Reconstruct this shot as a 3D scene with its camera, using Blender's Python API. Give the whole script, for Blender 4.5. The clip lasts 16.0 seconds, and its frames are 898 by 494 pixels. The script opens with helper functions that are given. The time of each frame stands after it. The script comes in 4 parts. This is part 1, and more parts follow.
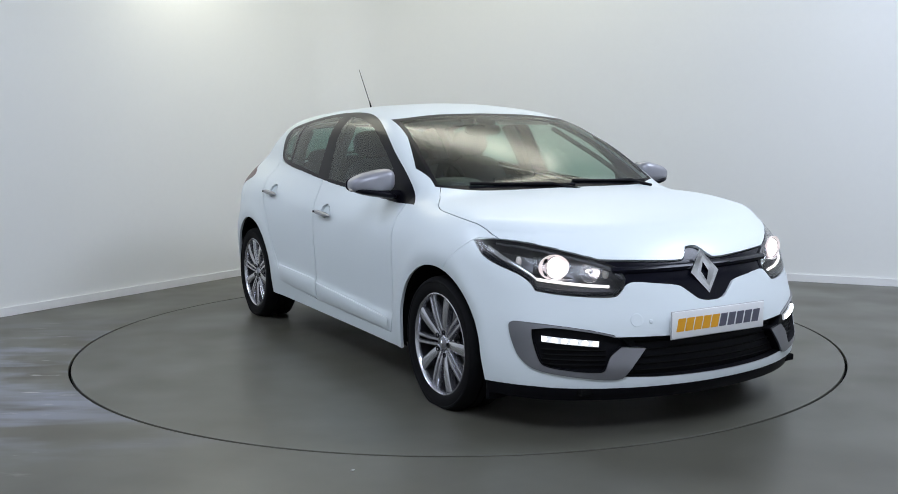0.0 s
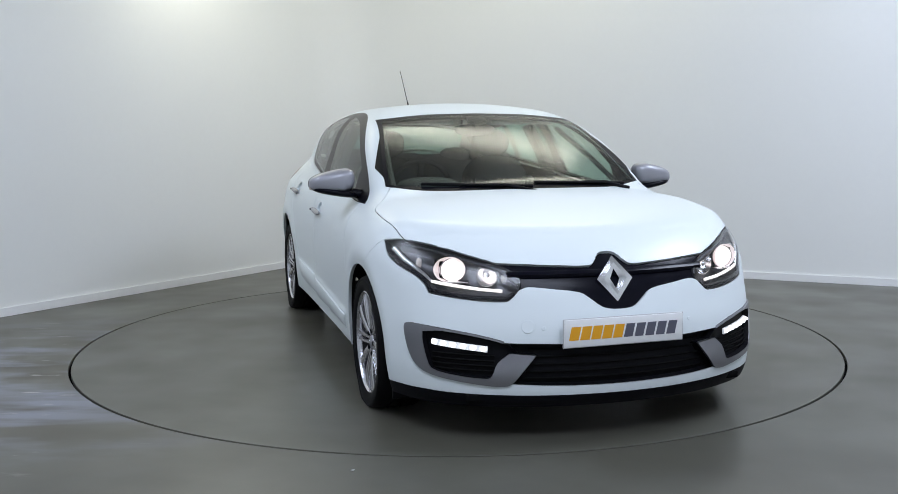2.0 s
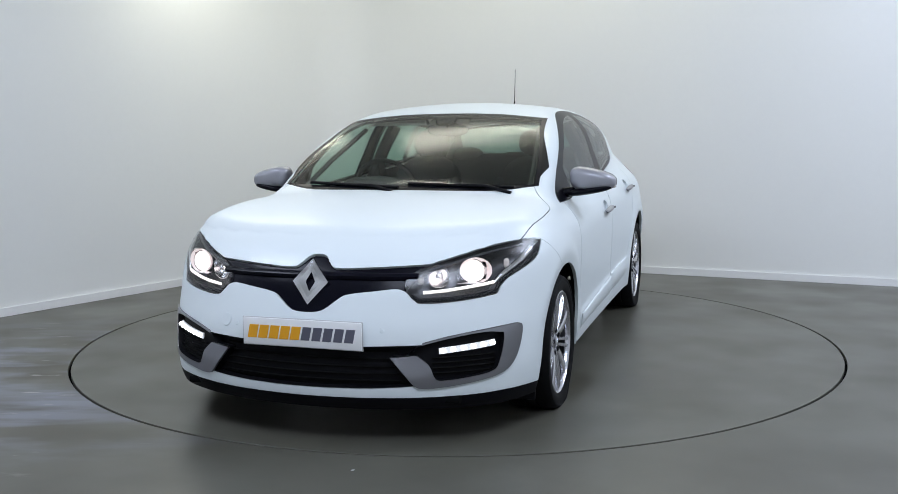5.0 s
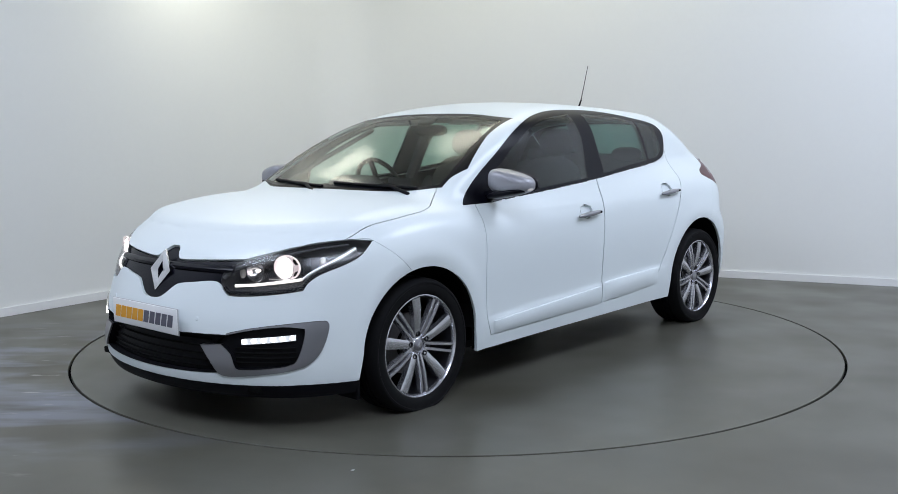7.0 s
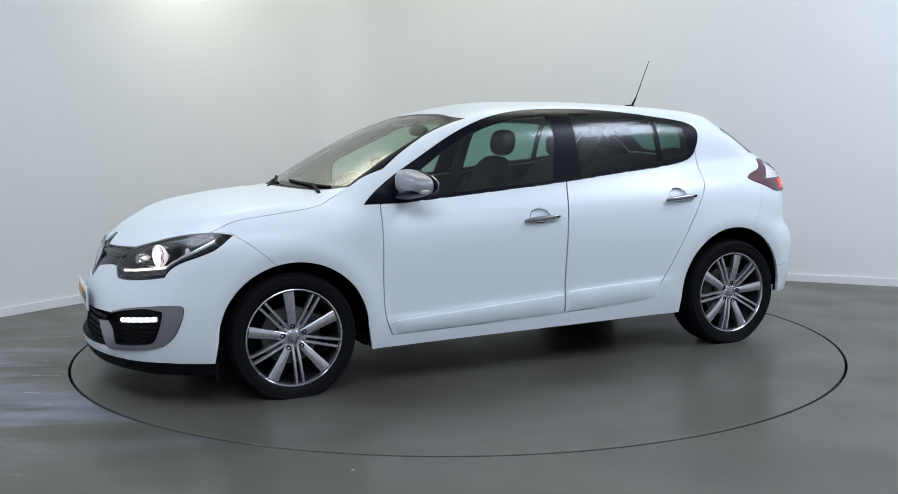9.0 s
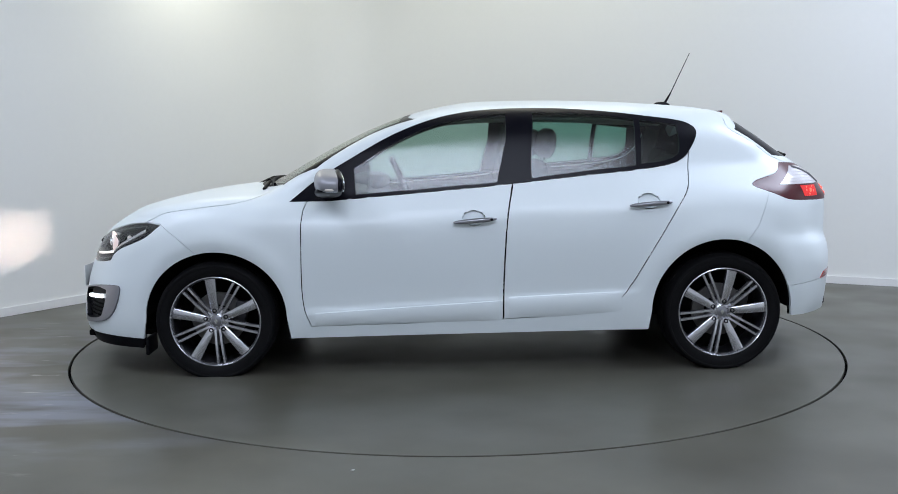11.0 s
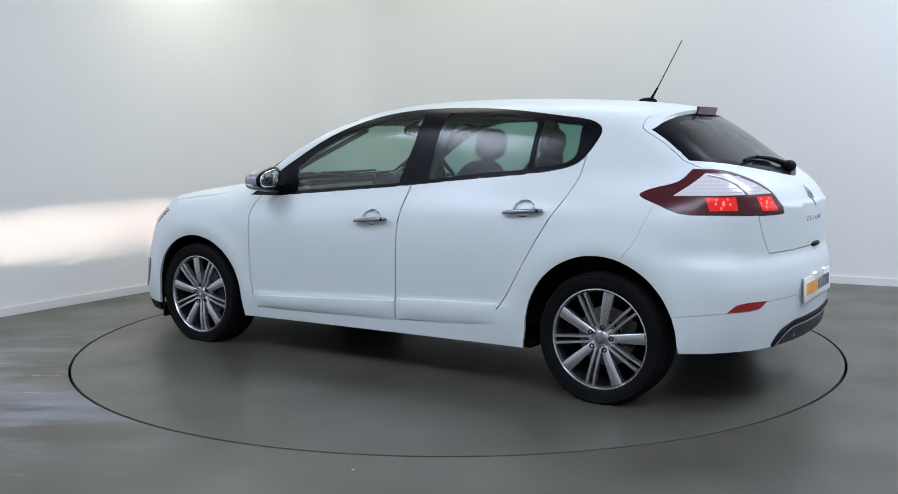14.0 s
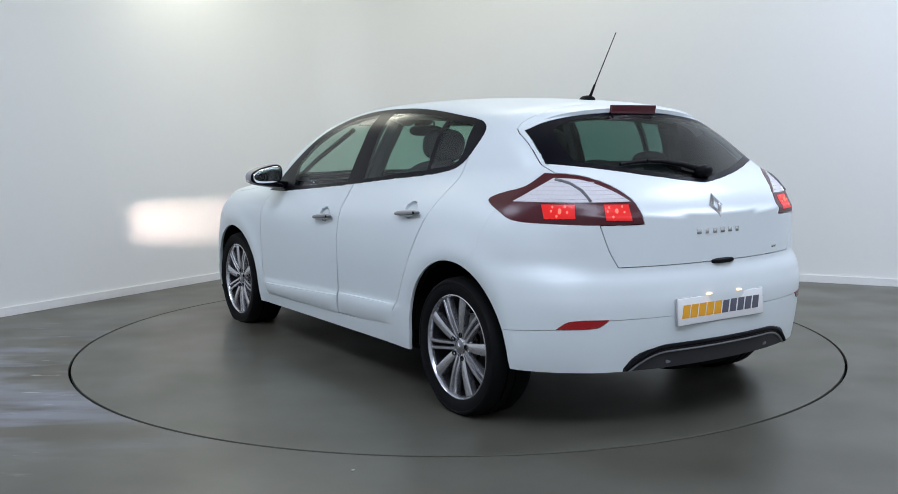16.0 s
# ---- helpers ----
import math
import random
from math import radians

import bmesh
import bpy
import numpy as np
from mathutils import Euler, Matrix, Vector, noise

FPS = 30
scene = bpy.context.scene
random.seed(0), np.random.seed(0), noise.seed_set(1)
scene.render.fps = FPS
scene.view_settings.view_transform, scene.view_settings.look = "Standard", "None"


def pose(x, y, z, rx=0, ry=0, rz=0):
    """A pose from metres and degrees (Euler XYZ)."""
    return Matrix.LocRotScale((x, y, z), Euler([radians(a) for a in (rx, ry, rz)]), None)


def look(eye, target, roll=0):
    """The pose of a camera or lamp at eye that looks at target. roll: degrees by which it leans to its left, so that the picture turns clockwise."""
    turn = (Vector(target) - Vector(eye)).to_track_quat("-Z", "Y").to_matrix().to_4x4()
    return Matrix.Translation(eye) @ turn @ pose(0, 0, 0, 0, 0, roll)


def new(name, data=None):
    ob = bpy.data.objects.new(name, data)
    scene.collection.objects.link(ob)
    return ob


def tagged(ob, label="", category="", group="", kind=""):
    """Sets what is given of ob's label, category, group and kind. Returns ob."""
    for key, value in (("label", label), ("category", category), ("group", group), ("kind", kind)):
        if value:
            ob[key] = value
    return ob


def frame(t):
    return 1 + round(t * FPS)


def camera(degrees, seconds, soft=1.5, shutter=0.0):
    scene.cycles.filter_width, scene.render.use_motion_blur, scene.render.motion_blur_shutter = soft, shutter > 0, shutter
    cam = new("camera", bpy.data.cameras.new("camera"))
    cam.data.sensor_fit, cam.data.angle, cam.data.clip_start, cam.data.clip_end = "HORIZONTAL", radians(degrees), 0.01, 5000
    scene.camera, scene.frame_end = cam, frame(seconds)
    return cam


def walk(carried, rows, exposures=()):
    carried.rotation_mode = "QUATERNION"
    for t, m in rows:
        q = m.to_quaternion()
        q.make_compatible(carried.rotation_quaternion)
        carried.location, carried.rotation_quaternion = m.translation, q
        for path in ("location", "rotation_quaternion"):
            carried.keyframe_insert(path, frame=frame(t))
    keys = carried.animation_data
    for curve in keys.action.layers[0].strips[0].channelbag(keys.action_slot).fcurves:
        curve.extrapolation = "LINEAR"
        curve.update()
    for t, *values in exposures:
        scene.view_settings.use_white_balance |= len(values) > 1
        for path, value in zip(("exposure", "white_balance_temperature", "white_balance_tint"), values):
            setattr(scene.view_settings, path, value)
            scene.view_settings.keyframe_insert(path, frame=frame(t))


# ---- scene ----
# camera on a stand, still; the turntable's centre is the origin, the floor is z = 0
cam = camera(50.47, 16.0, soft=0.7)
EYE = Vector((0.0, -5.80, 1.235))
VIEW = look(EYE, EYE + Vector((-0.00704, 0.99318, -0.11640)), -0.535)
walk(cam, [(0.0, VIEW), (16.0, VIEW)])

# ---- light: lamps added out of view under the ceiling; warm at the corner, cool elsewhere ----
world = bpy.data.worlds.new("world")
scene.world = world
world.use_nodes = True
world.node_tree.nodes["Background"].inputs[0].default_value = (0.75, 0.85, 1.0, 1)
world.node_tree.nodes["Background"].inputs[1].default_value = 0.15
scene.view_settings.exposure = 0.0


def area_lamp(name, eye, target, sx, sy, watts, colour):
    d = bpy.data.lights.new(name, "AREA")
    d.shape, d.size, d.size_y, d.energy, d.color = "RECTANGLE", sx, sy, watts, colour
    ob = new(name, d)
    ob.matrix_world = look(eye, target)
    return ob


WARM, COOL = (1.01, 1.0, 0.85), (0.812, 0.902, 1.12)
area_lamp("ceiling_lamp_corner", (-1.95, 1.9, 3.1), (-1.95, 1.91, 0), 1.0, 0.30, 13, WARM)
area_lamp("ceiling_lamp_middle", (0.5, 2.0, 4.24), (0.5, 2.01, 0), 3.0, 0.7, 50, WARM)
area_lamp("ceiling_lamp_right", (4.0, -0.8, 4.24), (4.0, -0.81, 0), 1.8, 2.2, 172, COOL)
area_lamp("ceiling_lamp_left", (-3.4, -2.0, 4.24), (-3.4, -2.01, 0), 1.6, 2.2, 92, COOL)
area_lamp("ceiling_lamp_behind", (0.6, -5.2, 4.24), (0.6, -5.21, 0), 4.0, 1.8, 200, COOL)
# ---- materials ----
def material(name, base, rough=0.5, metal=0.0, coat=0.0, grain=0.0, size=40.0, bump=0.0, stain=None, stain_size=2.0, **more):
    """A principled material with fine grain, wider stains and relief."""
    m = bpy.data.materials.new(name)
    m.use_nodes = True
    n, l = m.node_tree.nodes, m.node_tree.links
    b = n["Principled BSDF"]
    b.inputs["Base Color"].default_value = (*base, 1)
    b.inputs["Roughness"].default_value, b.inputs["Metallic"].default_value = rough, metal
    b.inputs["Coat Weight"].default_value, b.inputs["Coat Roughness"].default_value = coat, 0.09
    for key, value in more.items():
        b.inputs[key.replace("_", " ")].default_value = value
    if grain or bump or stain:
        where = n.new("ShaderNodeTexCoord")
        fine = n.new("ShaderNodeTexNoise")
        fine.inputs["Scale"].default_value, fine.inputs["Detail"].default_value = size, 6
        l.new(where.outputs["Object"], fine.inputs["Vector"])
        mix = n.new("ShaderNodeMix")
        mix.data_type = "RGBA"
        mix.inputs["A"].default_value = (*[c * (1 - grain) for c in base], 1)
        mix.inputs["B"].default_value = (*[min(1, c * (1 + grain)) for c in base], 1)
        l.new(fine.outputs["Fac"], mix.inputs["Factor"])
        out = mix.outputs["Result"]
        if stain:
            wide = n.new("ShaderNodeTexNoise")
            wide.inputs["Scale"].default_value, wide.inputs["Detail"].default_value = stain_size, 5
            l.new(where.outputs["Object"], wide.inputs["Vector"])
            ramp = n.new("ShaderNodeMapRange")
            ramp.inputs["From Min"].default_value, ramp.inputs["From Max"].default_value = 0.36, 0.80
            l.new(wide.outputs["Fac"], ramp.inputs["Value"])
            second = n.new("ShaderNodeMix")
            second.data_type = "RGBA"
            second.inputs["B"].default_value = (*stain, 1)
            l.new(ramp.outputs["Result"], second.inputs["Factor"])
            l.new(out, second.inputs["A"])
            out = second.outputs["Result"]
        l.new(out, b.inputs["Base Color"])
        if bump:
            relief = n.new("ShaderNodeBump")
            relief.inputs["Strength"].default_value, relief.inputs["Distance"].default_value = bump, 0.002
            l.new(fine.outputs["Fac"], relief.inputs["Height"])
            l.new(relief.outputs["Normal"], b.inputs["Normal"])
    return m


def glow(name, colour, strength, base=(0.02, 0.02, 0.02)):
    return material(name, base, 0.3, Emission_Color=(*colour, 1), Emission_Strength=strength)


def pane(name, tint, gloss=0.0):
    """Thin glass: tinted see-through, with the gloss of its surface."""
    m = bpy.data.materials.new(name)
    m.use_nodes = True
    n, l = m.node_tree.nodes, m.node_tree.links
    n.clear()
    clear, shine, mix, edge, out = (n.new("ShaderNode" + k) for k in ("BsdfTransparent", "BsdfGlossy", "MixShader", "LayerWeight", "OutputMaterial"))
    clear.inputs["Color"].default_value = (*tint, 1)
    shine.inputs["Roughness"].default_value = 0.19
    edge.inputs["Blend"].default_value = 0.5
    power, lift = n.new("ShaderNodeMath"), n.new("ShaderNodeMath")
    power.operation, lift.operation = "POWER", "MULTIPLY_ADD"
    power.inputs[1].default_value = 5.0
    lift.inputs[1].default_value, lift.inputs[2].default_value = 0.9, 0.042 + gloss
    l.new(edge.outputs["Facing"], power.inputs[0])
    l.new(power.outputs[0], lift.inputs[0])
    l.new(lift.outputs[0], mix.inputs[0])
    l.new(clear.outputs[0], mix.inputs[1])
    l.new(shine.outputs[0], mix.inputs[2])
    l.new(mix.outputs[0], out.inputs["Surface"])
    return m


PAINT = material("white_paint", (0.70, 0.755, 0.765), 0.46, coat=0.32, grain=0.02, size=900, Coat_Roughness=0.21)
WALL = material("wall_paint", (0.78, 0.785, 0.76), 0.75, grain=0.015, size=25, bump=0.05, stain=(0.76, 0.765, 0.745), stain_size=0.8)
CEIL = material("ceiling_paint", (0.75, 0.75, 0.73), 0.9, grain=0.03, size=60)
SKIRT = material("skirting_paint", (0.80, 0.80, 0.79), 0.45, grain=0.02)
BLACK = material("black_gloss_plastic", (0.003, 0.003, 0.006), 0.30, Specular_IOR_Level=0.12)
PIANO = material("piano_black", (0.003, 0.003, 0.007), 0.22, Specular_IOR_Level=0.16)
TRIM = material("black_trim", (0.0045, 0.0045, 0.006), 0.5, grain=0.2, size=300, bump=0.1, Specular_IOR_Level=0.10)
DARK_TRIM = material("dark_grey_trim", (0.030, 0.030, 0.033), 0.45, grain=0.15, size=300, bump=0.1, Specular_IOR_Level=0.3)
INSIDE = material("dark_inner_panel", (0.005, 0.005, 0.005), 0.9, grain=0.1, Specular_IOR_Level=0.05)
CLOTH = material("charcoal_seat_cloth", (0.022, 0.023, 0.026), 0.85, grain=0.35, size=250, bump=0.4)
DASH = material("charcoal_dash_plastic", (0.020, 0.021, 0.023), 0.6, grain=0.25, size=350, bump=0.3)
LINING = material("pale_headlining", (0.42, 0.42, 0.39), 0.9, grain=0.1, size=200)
RUBBER = material("tyre_rubber", (0.0045, 0.0045, 0.005), 0.7, grain=0.3, size=120, bump=0.2, Specular_IOR_Level=0.12)
ALLOY = material("silver_alloy", (0.56, 0.56, 0.59), 0.26, 0.9, coat=0.3, grain=0.04, size=200)
DARK_ALLOY = material("dark_alloy", (0.045, 0.045, 0.05), 0.45, 0.6, grain=0.1)
STEEL = material("brake_steel", (0.16, 0.155, 0.15), 0.45, 0.8, grain=0.2, size=90)
SATIN = material("satin_grey_paint", (0.27, 0.27, 0.295), 0.28, 0.85, coat=0.6, grain=0.03, size=600)
CHROME = material("chrome", (0.72, 0.72, 0.74), 0.20, 1.0)
MIRROR = material("mirror_glass", (0.9, 0.9, 0.92), 0.01, 1.0)
RED = material("dark_red_lens", (0.060, 0.001, 0.006), 0.32, coat=0.1)
REFLECTOR_RED = material("red_reflector", (0.36, 0.006, 0.010), 0.2, coat=0.8)
CLEAR_LENS = material("frosted_clear_lens", (0.66, 0.64, 0.66), 0.16, coat=0.8, grain=0.08, size=80)
RED_GLOW = glow("lit_tail_lamp", (1.0, 0.012, 0.010), 0.50, (0.3, 0.008, 0.008))
RED_CORE = glow("lit_tail_bulb", (1.0, 0.10, 0.07), 2.6)
LAMP_GLOW = glow("lit_headlamp_lens", (1.0, 0.88, 0.86), 2.6)
BULB = glow("headlamp_bulb", (1.0, 0.79, 0.70), 26000.0)
DRL_GLOW = glow("daylight_strip", (0.86, 0.92, 1.0), 0.40, (0.5, 0.5, 0.5))
LED_GLOW = glow("led_light", (0.92, 0.96, 1.0), 5.0)
MIRROR_PAINT = material("mirror_grey_paint", (0.30, 0.30, 0.325), 0.40, 0.35, coat=0.3, grain=0.03, size=500)
HOUSING = material("lamp_housing_grey", (0.085, 0.085, 0.092), 0.30, 0.5, grain=0.05)
LIGHTBAR = glow("position_light_bar", (1.0, 0.93, 0.88), 1.1, (0.6, 0.6, 0.6))
PLATE_GLOW = glow("plate_lamp", (1.0, 0.66, 0.42), 3.0)
# weak pinkish emission that stands in for the headlamp's glare
HALO_GLOW = glow("glare_halo", (1.0, 0.80, 0.78), 0.62, (0.5, 0.5, 0.5))
PLATE = material("white_plate", (0.80, 0.80, 0.79), 0.4, grain=0.03)
ORANGE = material("orange_print", (0.78, 0.36, 0.015), 0.4, grain=0.05)
GREY_PRINT = material("grey_print", (0.10, 0.10, 0.13), 0.4, grain=0.05)
AMBER = material("indicator_lens", (0.72, 0.66, 0.6), 0.15, coat=0.7)
GLASS = pane("clear_glass", (0.66, 0.79, 0.70), 0.022)
SIDE_GLASS = pane("side_glass", (0.54, 0.69, 0.64), 0.03)
TINTED = pane("tinted_glass", (0.36, 0.56, 0.50), 0.02)
REAR_TINT = pane("rear_tinted_glass", (0.22, 0.34, 0.31), 0.01)
COVER = pane("lamp_cover", (0.95, 0.95, 0.95), 0.01)


def floor_paint(name, smears):
    """Grey floor paint: mottled, scuffed, with damp brown stains and pale smears."""
    m = material(name, (0.096, 0.094, 0.076), 0.36, grain=0.13, size=9, bump=0.0, stain=(0.056, 0.052, 0.038), stain_size=1.1)
    n, l = m.node_tree.nodes, m.node_tree.links
    b = n["Principled BSDF"]
    b.inputs["Specular IOR Level"].default_value = 0.36
    where = n.new("ShaderNodeTexCoord")
    scuff = n.new("ShaderNodeTexNoise")
    scuff.inputs["Scale"].default_value, scuff.inputs["Detail"].default_value = 1.6, 2
    l.new(where.outputs["Object"], scuff.inputs["Vector"])
    gloss = n.new("ShaderNodeMapRange")
    gloss.inputs["From Min"].default_value, gloss.inputs["From Max"].default_value = 0.35, 0.7
    gloss.inputs["To Min"].default_value, gloss.inputs["To Max"].default_value = 0.28, 0.42
    l.new(scuff.outputs["Fac"], gloss.inputs["Value"])
    l.new(gloss.outputs["Result"], b.inputs["Roughness"])
    if smears:
        base = b.inputs["Base Color"].links[0].from_socket
        place = n.new("ShaderNodeMapping")
        place.inputs["Scale"].default_value = (0.7, 2.4, 1)
        place.inputs["Rotation"].default_value = (0, 0, 0.25)
        l.new(where.outputs["Object"], place.inputs["Vector"])
        for scale, colour, low, high in ((1.4, (0.060, 0.052, 0.032), 0.40, 0.56), (1.6, (0.20, 0.21, 0.25), 0.46, 0.62), (5.0, (0.34, 0.33, 0.32), 0.64, 0.70)):
            patch = n.new("ShaderNodeTexNoise")
            patch.inputs["Scale"].default_value, patch.inputs["Detail"].default_value = scale, 5
            l.new(place.outputs[0], patch.inputs["Vector"])
            ramp = n.new("ShaderNodeMapRange")
            ramp.inputs["From Min"].default_value, ramp.inputs["From Max"].default_value = low, high
            ramp.inputs["To Max"].default_value = 0.85
            l.new(patch.outputs["Fac"], ramp.inputs["Value"])
            # the smears lie at the side where wheels drive on to the table
            gap = n.new("ShaderNodeVectorMath")
            gap.operation = "DISTANCE"
            gap.inputs[1].default_value = (-2.5, -1.1, 0)
            l.new(where.outputs["Object"], gap.inputs[0])
            fade = n.new("ShaderNodeMapRange")
            fade.inputs["From Min"].default_value, fade.inputs["From Max"].default_value = 1.9, 0.7
            l.new(gap.outputs["Value"], fade.inputs["Value"])
            both = n.new("ShaderNodeMath")
            both.operation = "MULTIPLY"
            l.new(ramp.outputs["Result"], both.inputs[0])
            l.new(fade.outputs["Result"], both.inputs[1])
            mix = n.new("ShaderNodeMix")
            mix.data_type = "RGBA"
            mix.inputs["B"].default_value = (*colour, 1)
            l.new(both.outputs[0], mix.inputs["Factor"])
            l.new(base, mix.inputs["A"])
            base = mix.outputs["Result"]
        l.new(base, b.inputs["Base Color"])
    return m


FLOOR, TABLE = floor_paint("floor_paint", True), floor_paint("turntable_paint", False)
# near-black, so the gap round the turntable has its shade in the colour
GAP_SHADE = material("gap_shade", (0.003, 0.003, 0.003), 0.95, grain=0.2, Specular_IOR_Level=0.02)
# ---- small mesh helpers ----
def part(name, bm, mat, parent=None, label="", smooth=True):
    """Links a bmesh as one mesh object, under a thing or a part."""
    me = bpy.data.meshes.new(name)
    bmesh.ops.recalc_face_normals(bm, faces=bm.faces)
    for f in bm.faces:
        f.smooth = smooth
    bm.to_mesh(me)
    bm.free()
    if smooth:
        me.set_sharp_from_angle(angle=radians(38))
    for one in mat if isinstance(mat, (list, tuple)) else [mat]:
        me.materials.append(one)
    ob = new(name, me)
    ob.parent = parent
    if label:
        tagged(ob, label)
    return ob


def box(sx, sy, sz, bevel=0.0, at=None, seg=2):
    bm = bmesh.new()
    bmesh.ops.create_cube(bm, size=1)
    bmesh.ops.scale(bm, vec=(sx, sy, sz), verts=bm.verts)
    if bevel:
        bmesh.ops.bevel(bm, geom=list(bm.edges), offset=bevel, segments=seg, affect="EDGES", profile=0.5)
    if at is not None:
        bm.transform(at)
    return bm


def lathe(profile, steps=64, turn=2 * math.pi, closed=False):
    """Turns a profile of (radius, along) round the y axis."""
    bm = bmesh.new()
    full = abs(turn - 2 * math.pi) < 1e-6
    rings = []
    for i in range(steps if full else steps + 1):
        a = turn * i / steps
        rings.append([bm.verts.new((r * math.cos(a), y, r * math.sin(a))) for r, y in profile])
    count = len(profile)
    for i in range(steps):
        a, b = rings[i], rings[(i + 1) % len(rings)]
        for j in range(count if closed else count - 1):
            k = (j + 1) % count
            bm.faces.new((a[j], a[k], b[k], b[j]))
    bmesh.ops.remove_doubles(bm, verts=bm.verts, dist=1e-6)
    return bm


def prism(points, depth, bevel=0.0):
    """A flat outline in x, y, raised from z = 0 to depth."""
    bm = bmesh.new()
    f = bm.faces.new([bm.verts.new((x, y, 0)) for x, y in points])
    up = bmesh.ops.extrude_face_region(bm, geom=[f])
    bmesh.ops.translate(bm, vec=(0, 0, depth), verts=[v for v in up["geom"] if isinstance(v, bmesh.types.BMVert)])
    if bevel:
        bmesh.ops.bevel(bm, geom=[e for e in bm.edges if all(abs(v.co.z - depth) < 1e-6 for v in e.verts)], offset=bevel, segments=2, affect="EDGES")
    return bm


def tube(points, radius, sides=10, taper=1.0):
    """A round bar along points."""
    bm = bmesh.new()
    pts = [Vector(p) for p in points]
    rings = []
    for i, p in enumerate(pts):
        d = (pts[min(i + 1, len(pts) - 1)] - pts[max(i - 1, 0)]).normalized()
        q = d.to_track_quat("Z", "Y")
        r = radius * (1 + (taper - 1) * i / max(1, len(pts) - 1))
        rings.append([bm.verts.new(p + q @ Vector((r * math.cos(a), r * math.sin(a), 0))) for a in (2 * math.pi * k / sides for k in range(sides))])
    for a, b in zip(rings, rings[1:]):
        for k in range(sides):
            bm.faces.new((a[k], a[(k + 1) % sides], b[(k + 1) % sides], b[k]))
    bm.faces.new(rings[0][::-1])
    bm.faces.new(rings[-1])
    return bm


def blob(sx, sy, sz, power=2.6, m=None, rings=20):
    """A rounded block: a superellipsoid with half sizes sx, sy, sz."""
    bm = bmesh.new()
    bmesh.ops.create_uvsphere(bm, u_segments=rings * 2, v_segments=rings, radius=1)
    for v in bm.verts:
        n = sum(abs(c) ** power for c in v.co) ** (1 / power)
        v.co = Vector((v.co.x * sx, v.co.y * sy, v.co.z * sz)) / n
    if m is not None:
        bm.transform(m)
    return bm


# ---- the room ----
RADIUS, HEIGHT = 2.231, 4.3


def floor_sheet(inner, outer, z):
    bm = bmesh.new()
    loops = [[bm.verts.new((r * math.cos(a), r * math.sin(a), h)) for a in (2 * math.pi * i / 192 for i in range(192))]
             for r, h in ((inner, z - 0.03), (inner, z - 0.0015), (inner + 0.0015, z), (outer, z))]
    for a, b in zip(loops, loops[1:]):
        for i in range(192):
            bm.faces.new((a[i], a[(i + 1) % 192], b[(i + 1) % 192], b[i]))
    return bm


tagged(part("floor", floor_sheet(RADIUS + 0.007, 12.6, 0.0), FLOOR), "grey painted concrete floor with damp stains", "floor", kind="structure")
# dark sheet below the table's gap, standing in for the shade there
bm = bmesh.new()
bmesh.ops.create_circle(bm, cap_ends=True, segments=96, radius=RADIUS + 0.08)
bmesh.ops.translate(bm, vec=(0, 0, -0.028), verts=bm.verts)
tagged(part("gap_sheet", bm, GAP_SHADE, smooth=False), "dark sheet giving shade to the gap round the turntable", "floor pit", kind="structure")

# wall lines in plan: the corner behind the car is rounded
CORNER = Vector((-1.121, 3.913))
LEFT, RIGHT = Vector((-0.5472, -0.8370)), Vector((0.9071, -0.4209))


def wall(name, line, low, high, thick, mat, label):
    """A wall that follows a line in plan and stands behind it."""
    bm = bmesh.new()
    rows = []
    for i, p in enumerate(line):
        d = (line[min(i + 1, len(line) - 1)] - line[max(i - 1, 0)]).normalized()
        n = Vector((-d.y, d.x))
        if n.dot(p) < 0:
            n = -n
        q = p + n * thick
        rows.append([bm.verts.new((*c, z)) for c, z in ((p, low), (p, high), (q, high), (q, low))])
    for a, b in zip(rows, rows[1:]):
        for k in range(4):
            bm.faces.new((a[k], a[(k + 1) % 4], b[(k + 1) % 4], b[k]))
    bm.faces.new(rows[0])
    bm.faces.new(rows[-1][::-1])
    return tagged(part(name, bm, mat), label, "wall" if thick > 0.05 else "skirting board", kind="structure")


def corner_line(gap):
    """From the left wall round the corner to the right wall, gap metres in front of them."""
    r = 0.55
    a, b = CORNER + LEFT * r, CORNER + RIGHT * r
    pts = [CORNER + LEFT * 11.5] + [a * (1 - t) ** 2 + CORNER * 2 * t * (1 - t) + b * t * t for t in (i / 16 for i in range(17))] + [CORNER + RIGHT * 10.5]
    inward = (LEFT + RIGHT).normalized()
    return [p + inward * gap * 1.42 for p in pts]


back_line = corner_line(0.0)
wall("wall_back", back_line, -0.05, HEIGHT, 0.15, WALL, "smooth off-white painted studio wall with a rounded corner")
P, Q = back_line[0], back_line[-1]
R = P + RIGHT * 10.5
wall("wall_behind", [P, R], -0.05, HEIGHT, 0.15, WALL, "plain off-white studio wall")
wall("wall_side", [R, Q], -0.05, HEIGHT, 0.15, WALL, "plain off-white studio wall")
board = wall("baseboard", corner_line(0.014), 0.001, 0.062, 0.013, SKIRT, "low white painted skirting board")
bm = prism([tuple(p) for p in (P, *back_line[1:-1], Q, R)], 0.12)
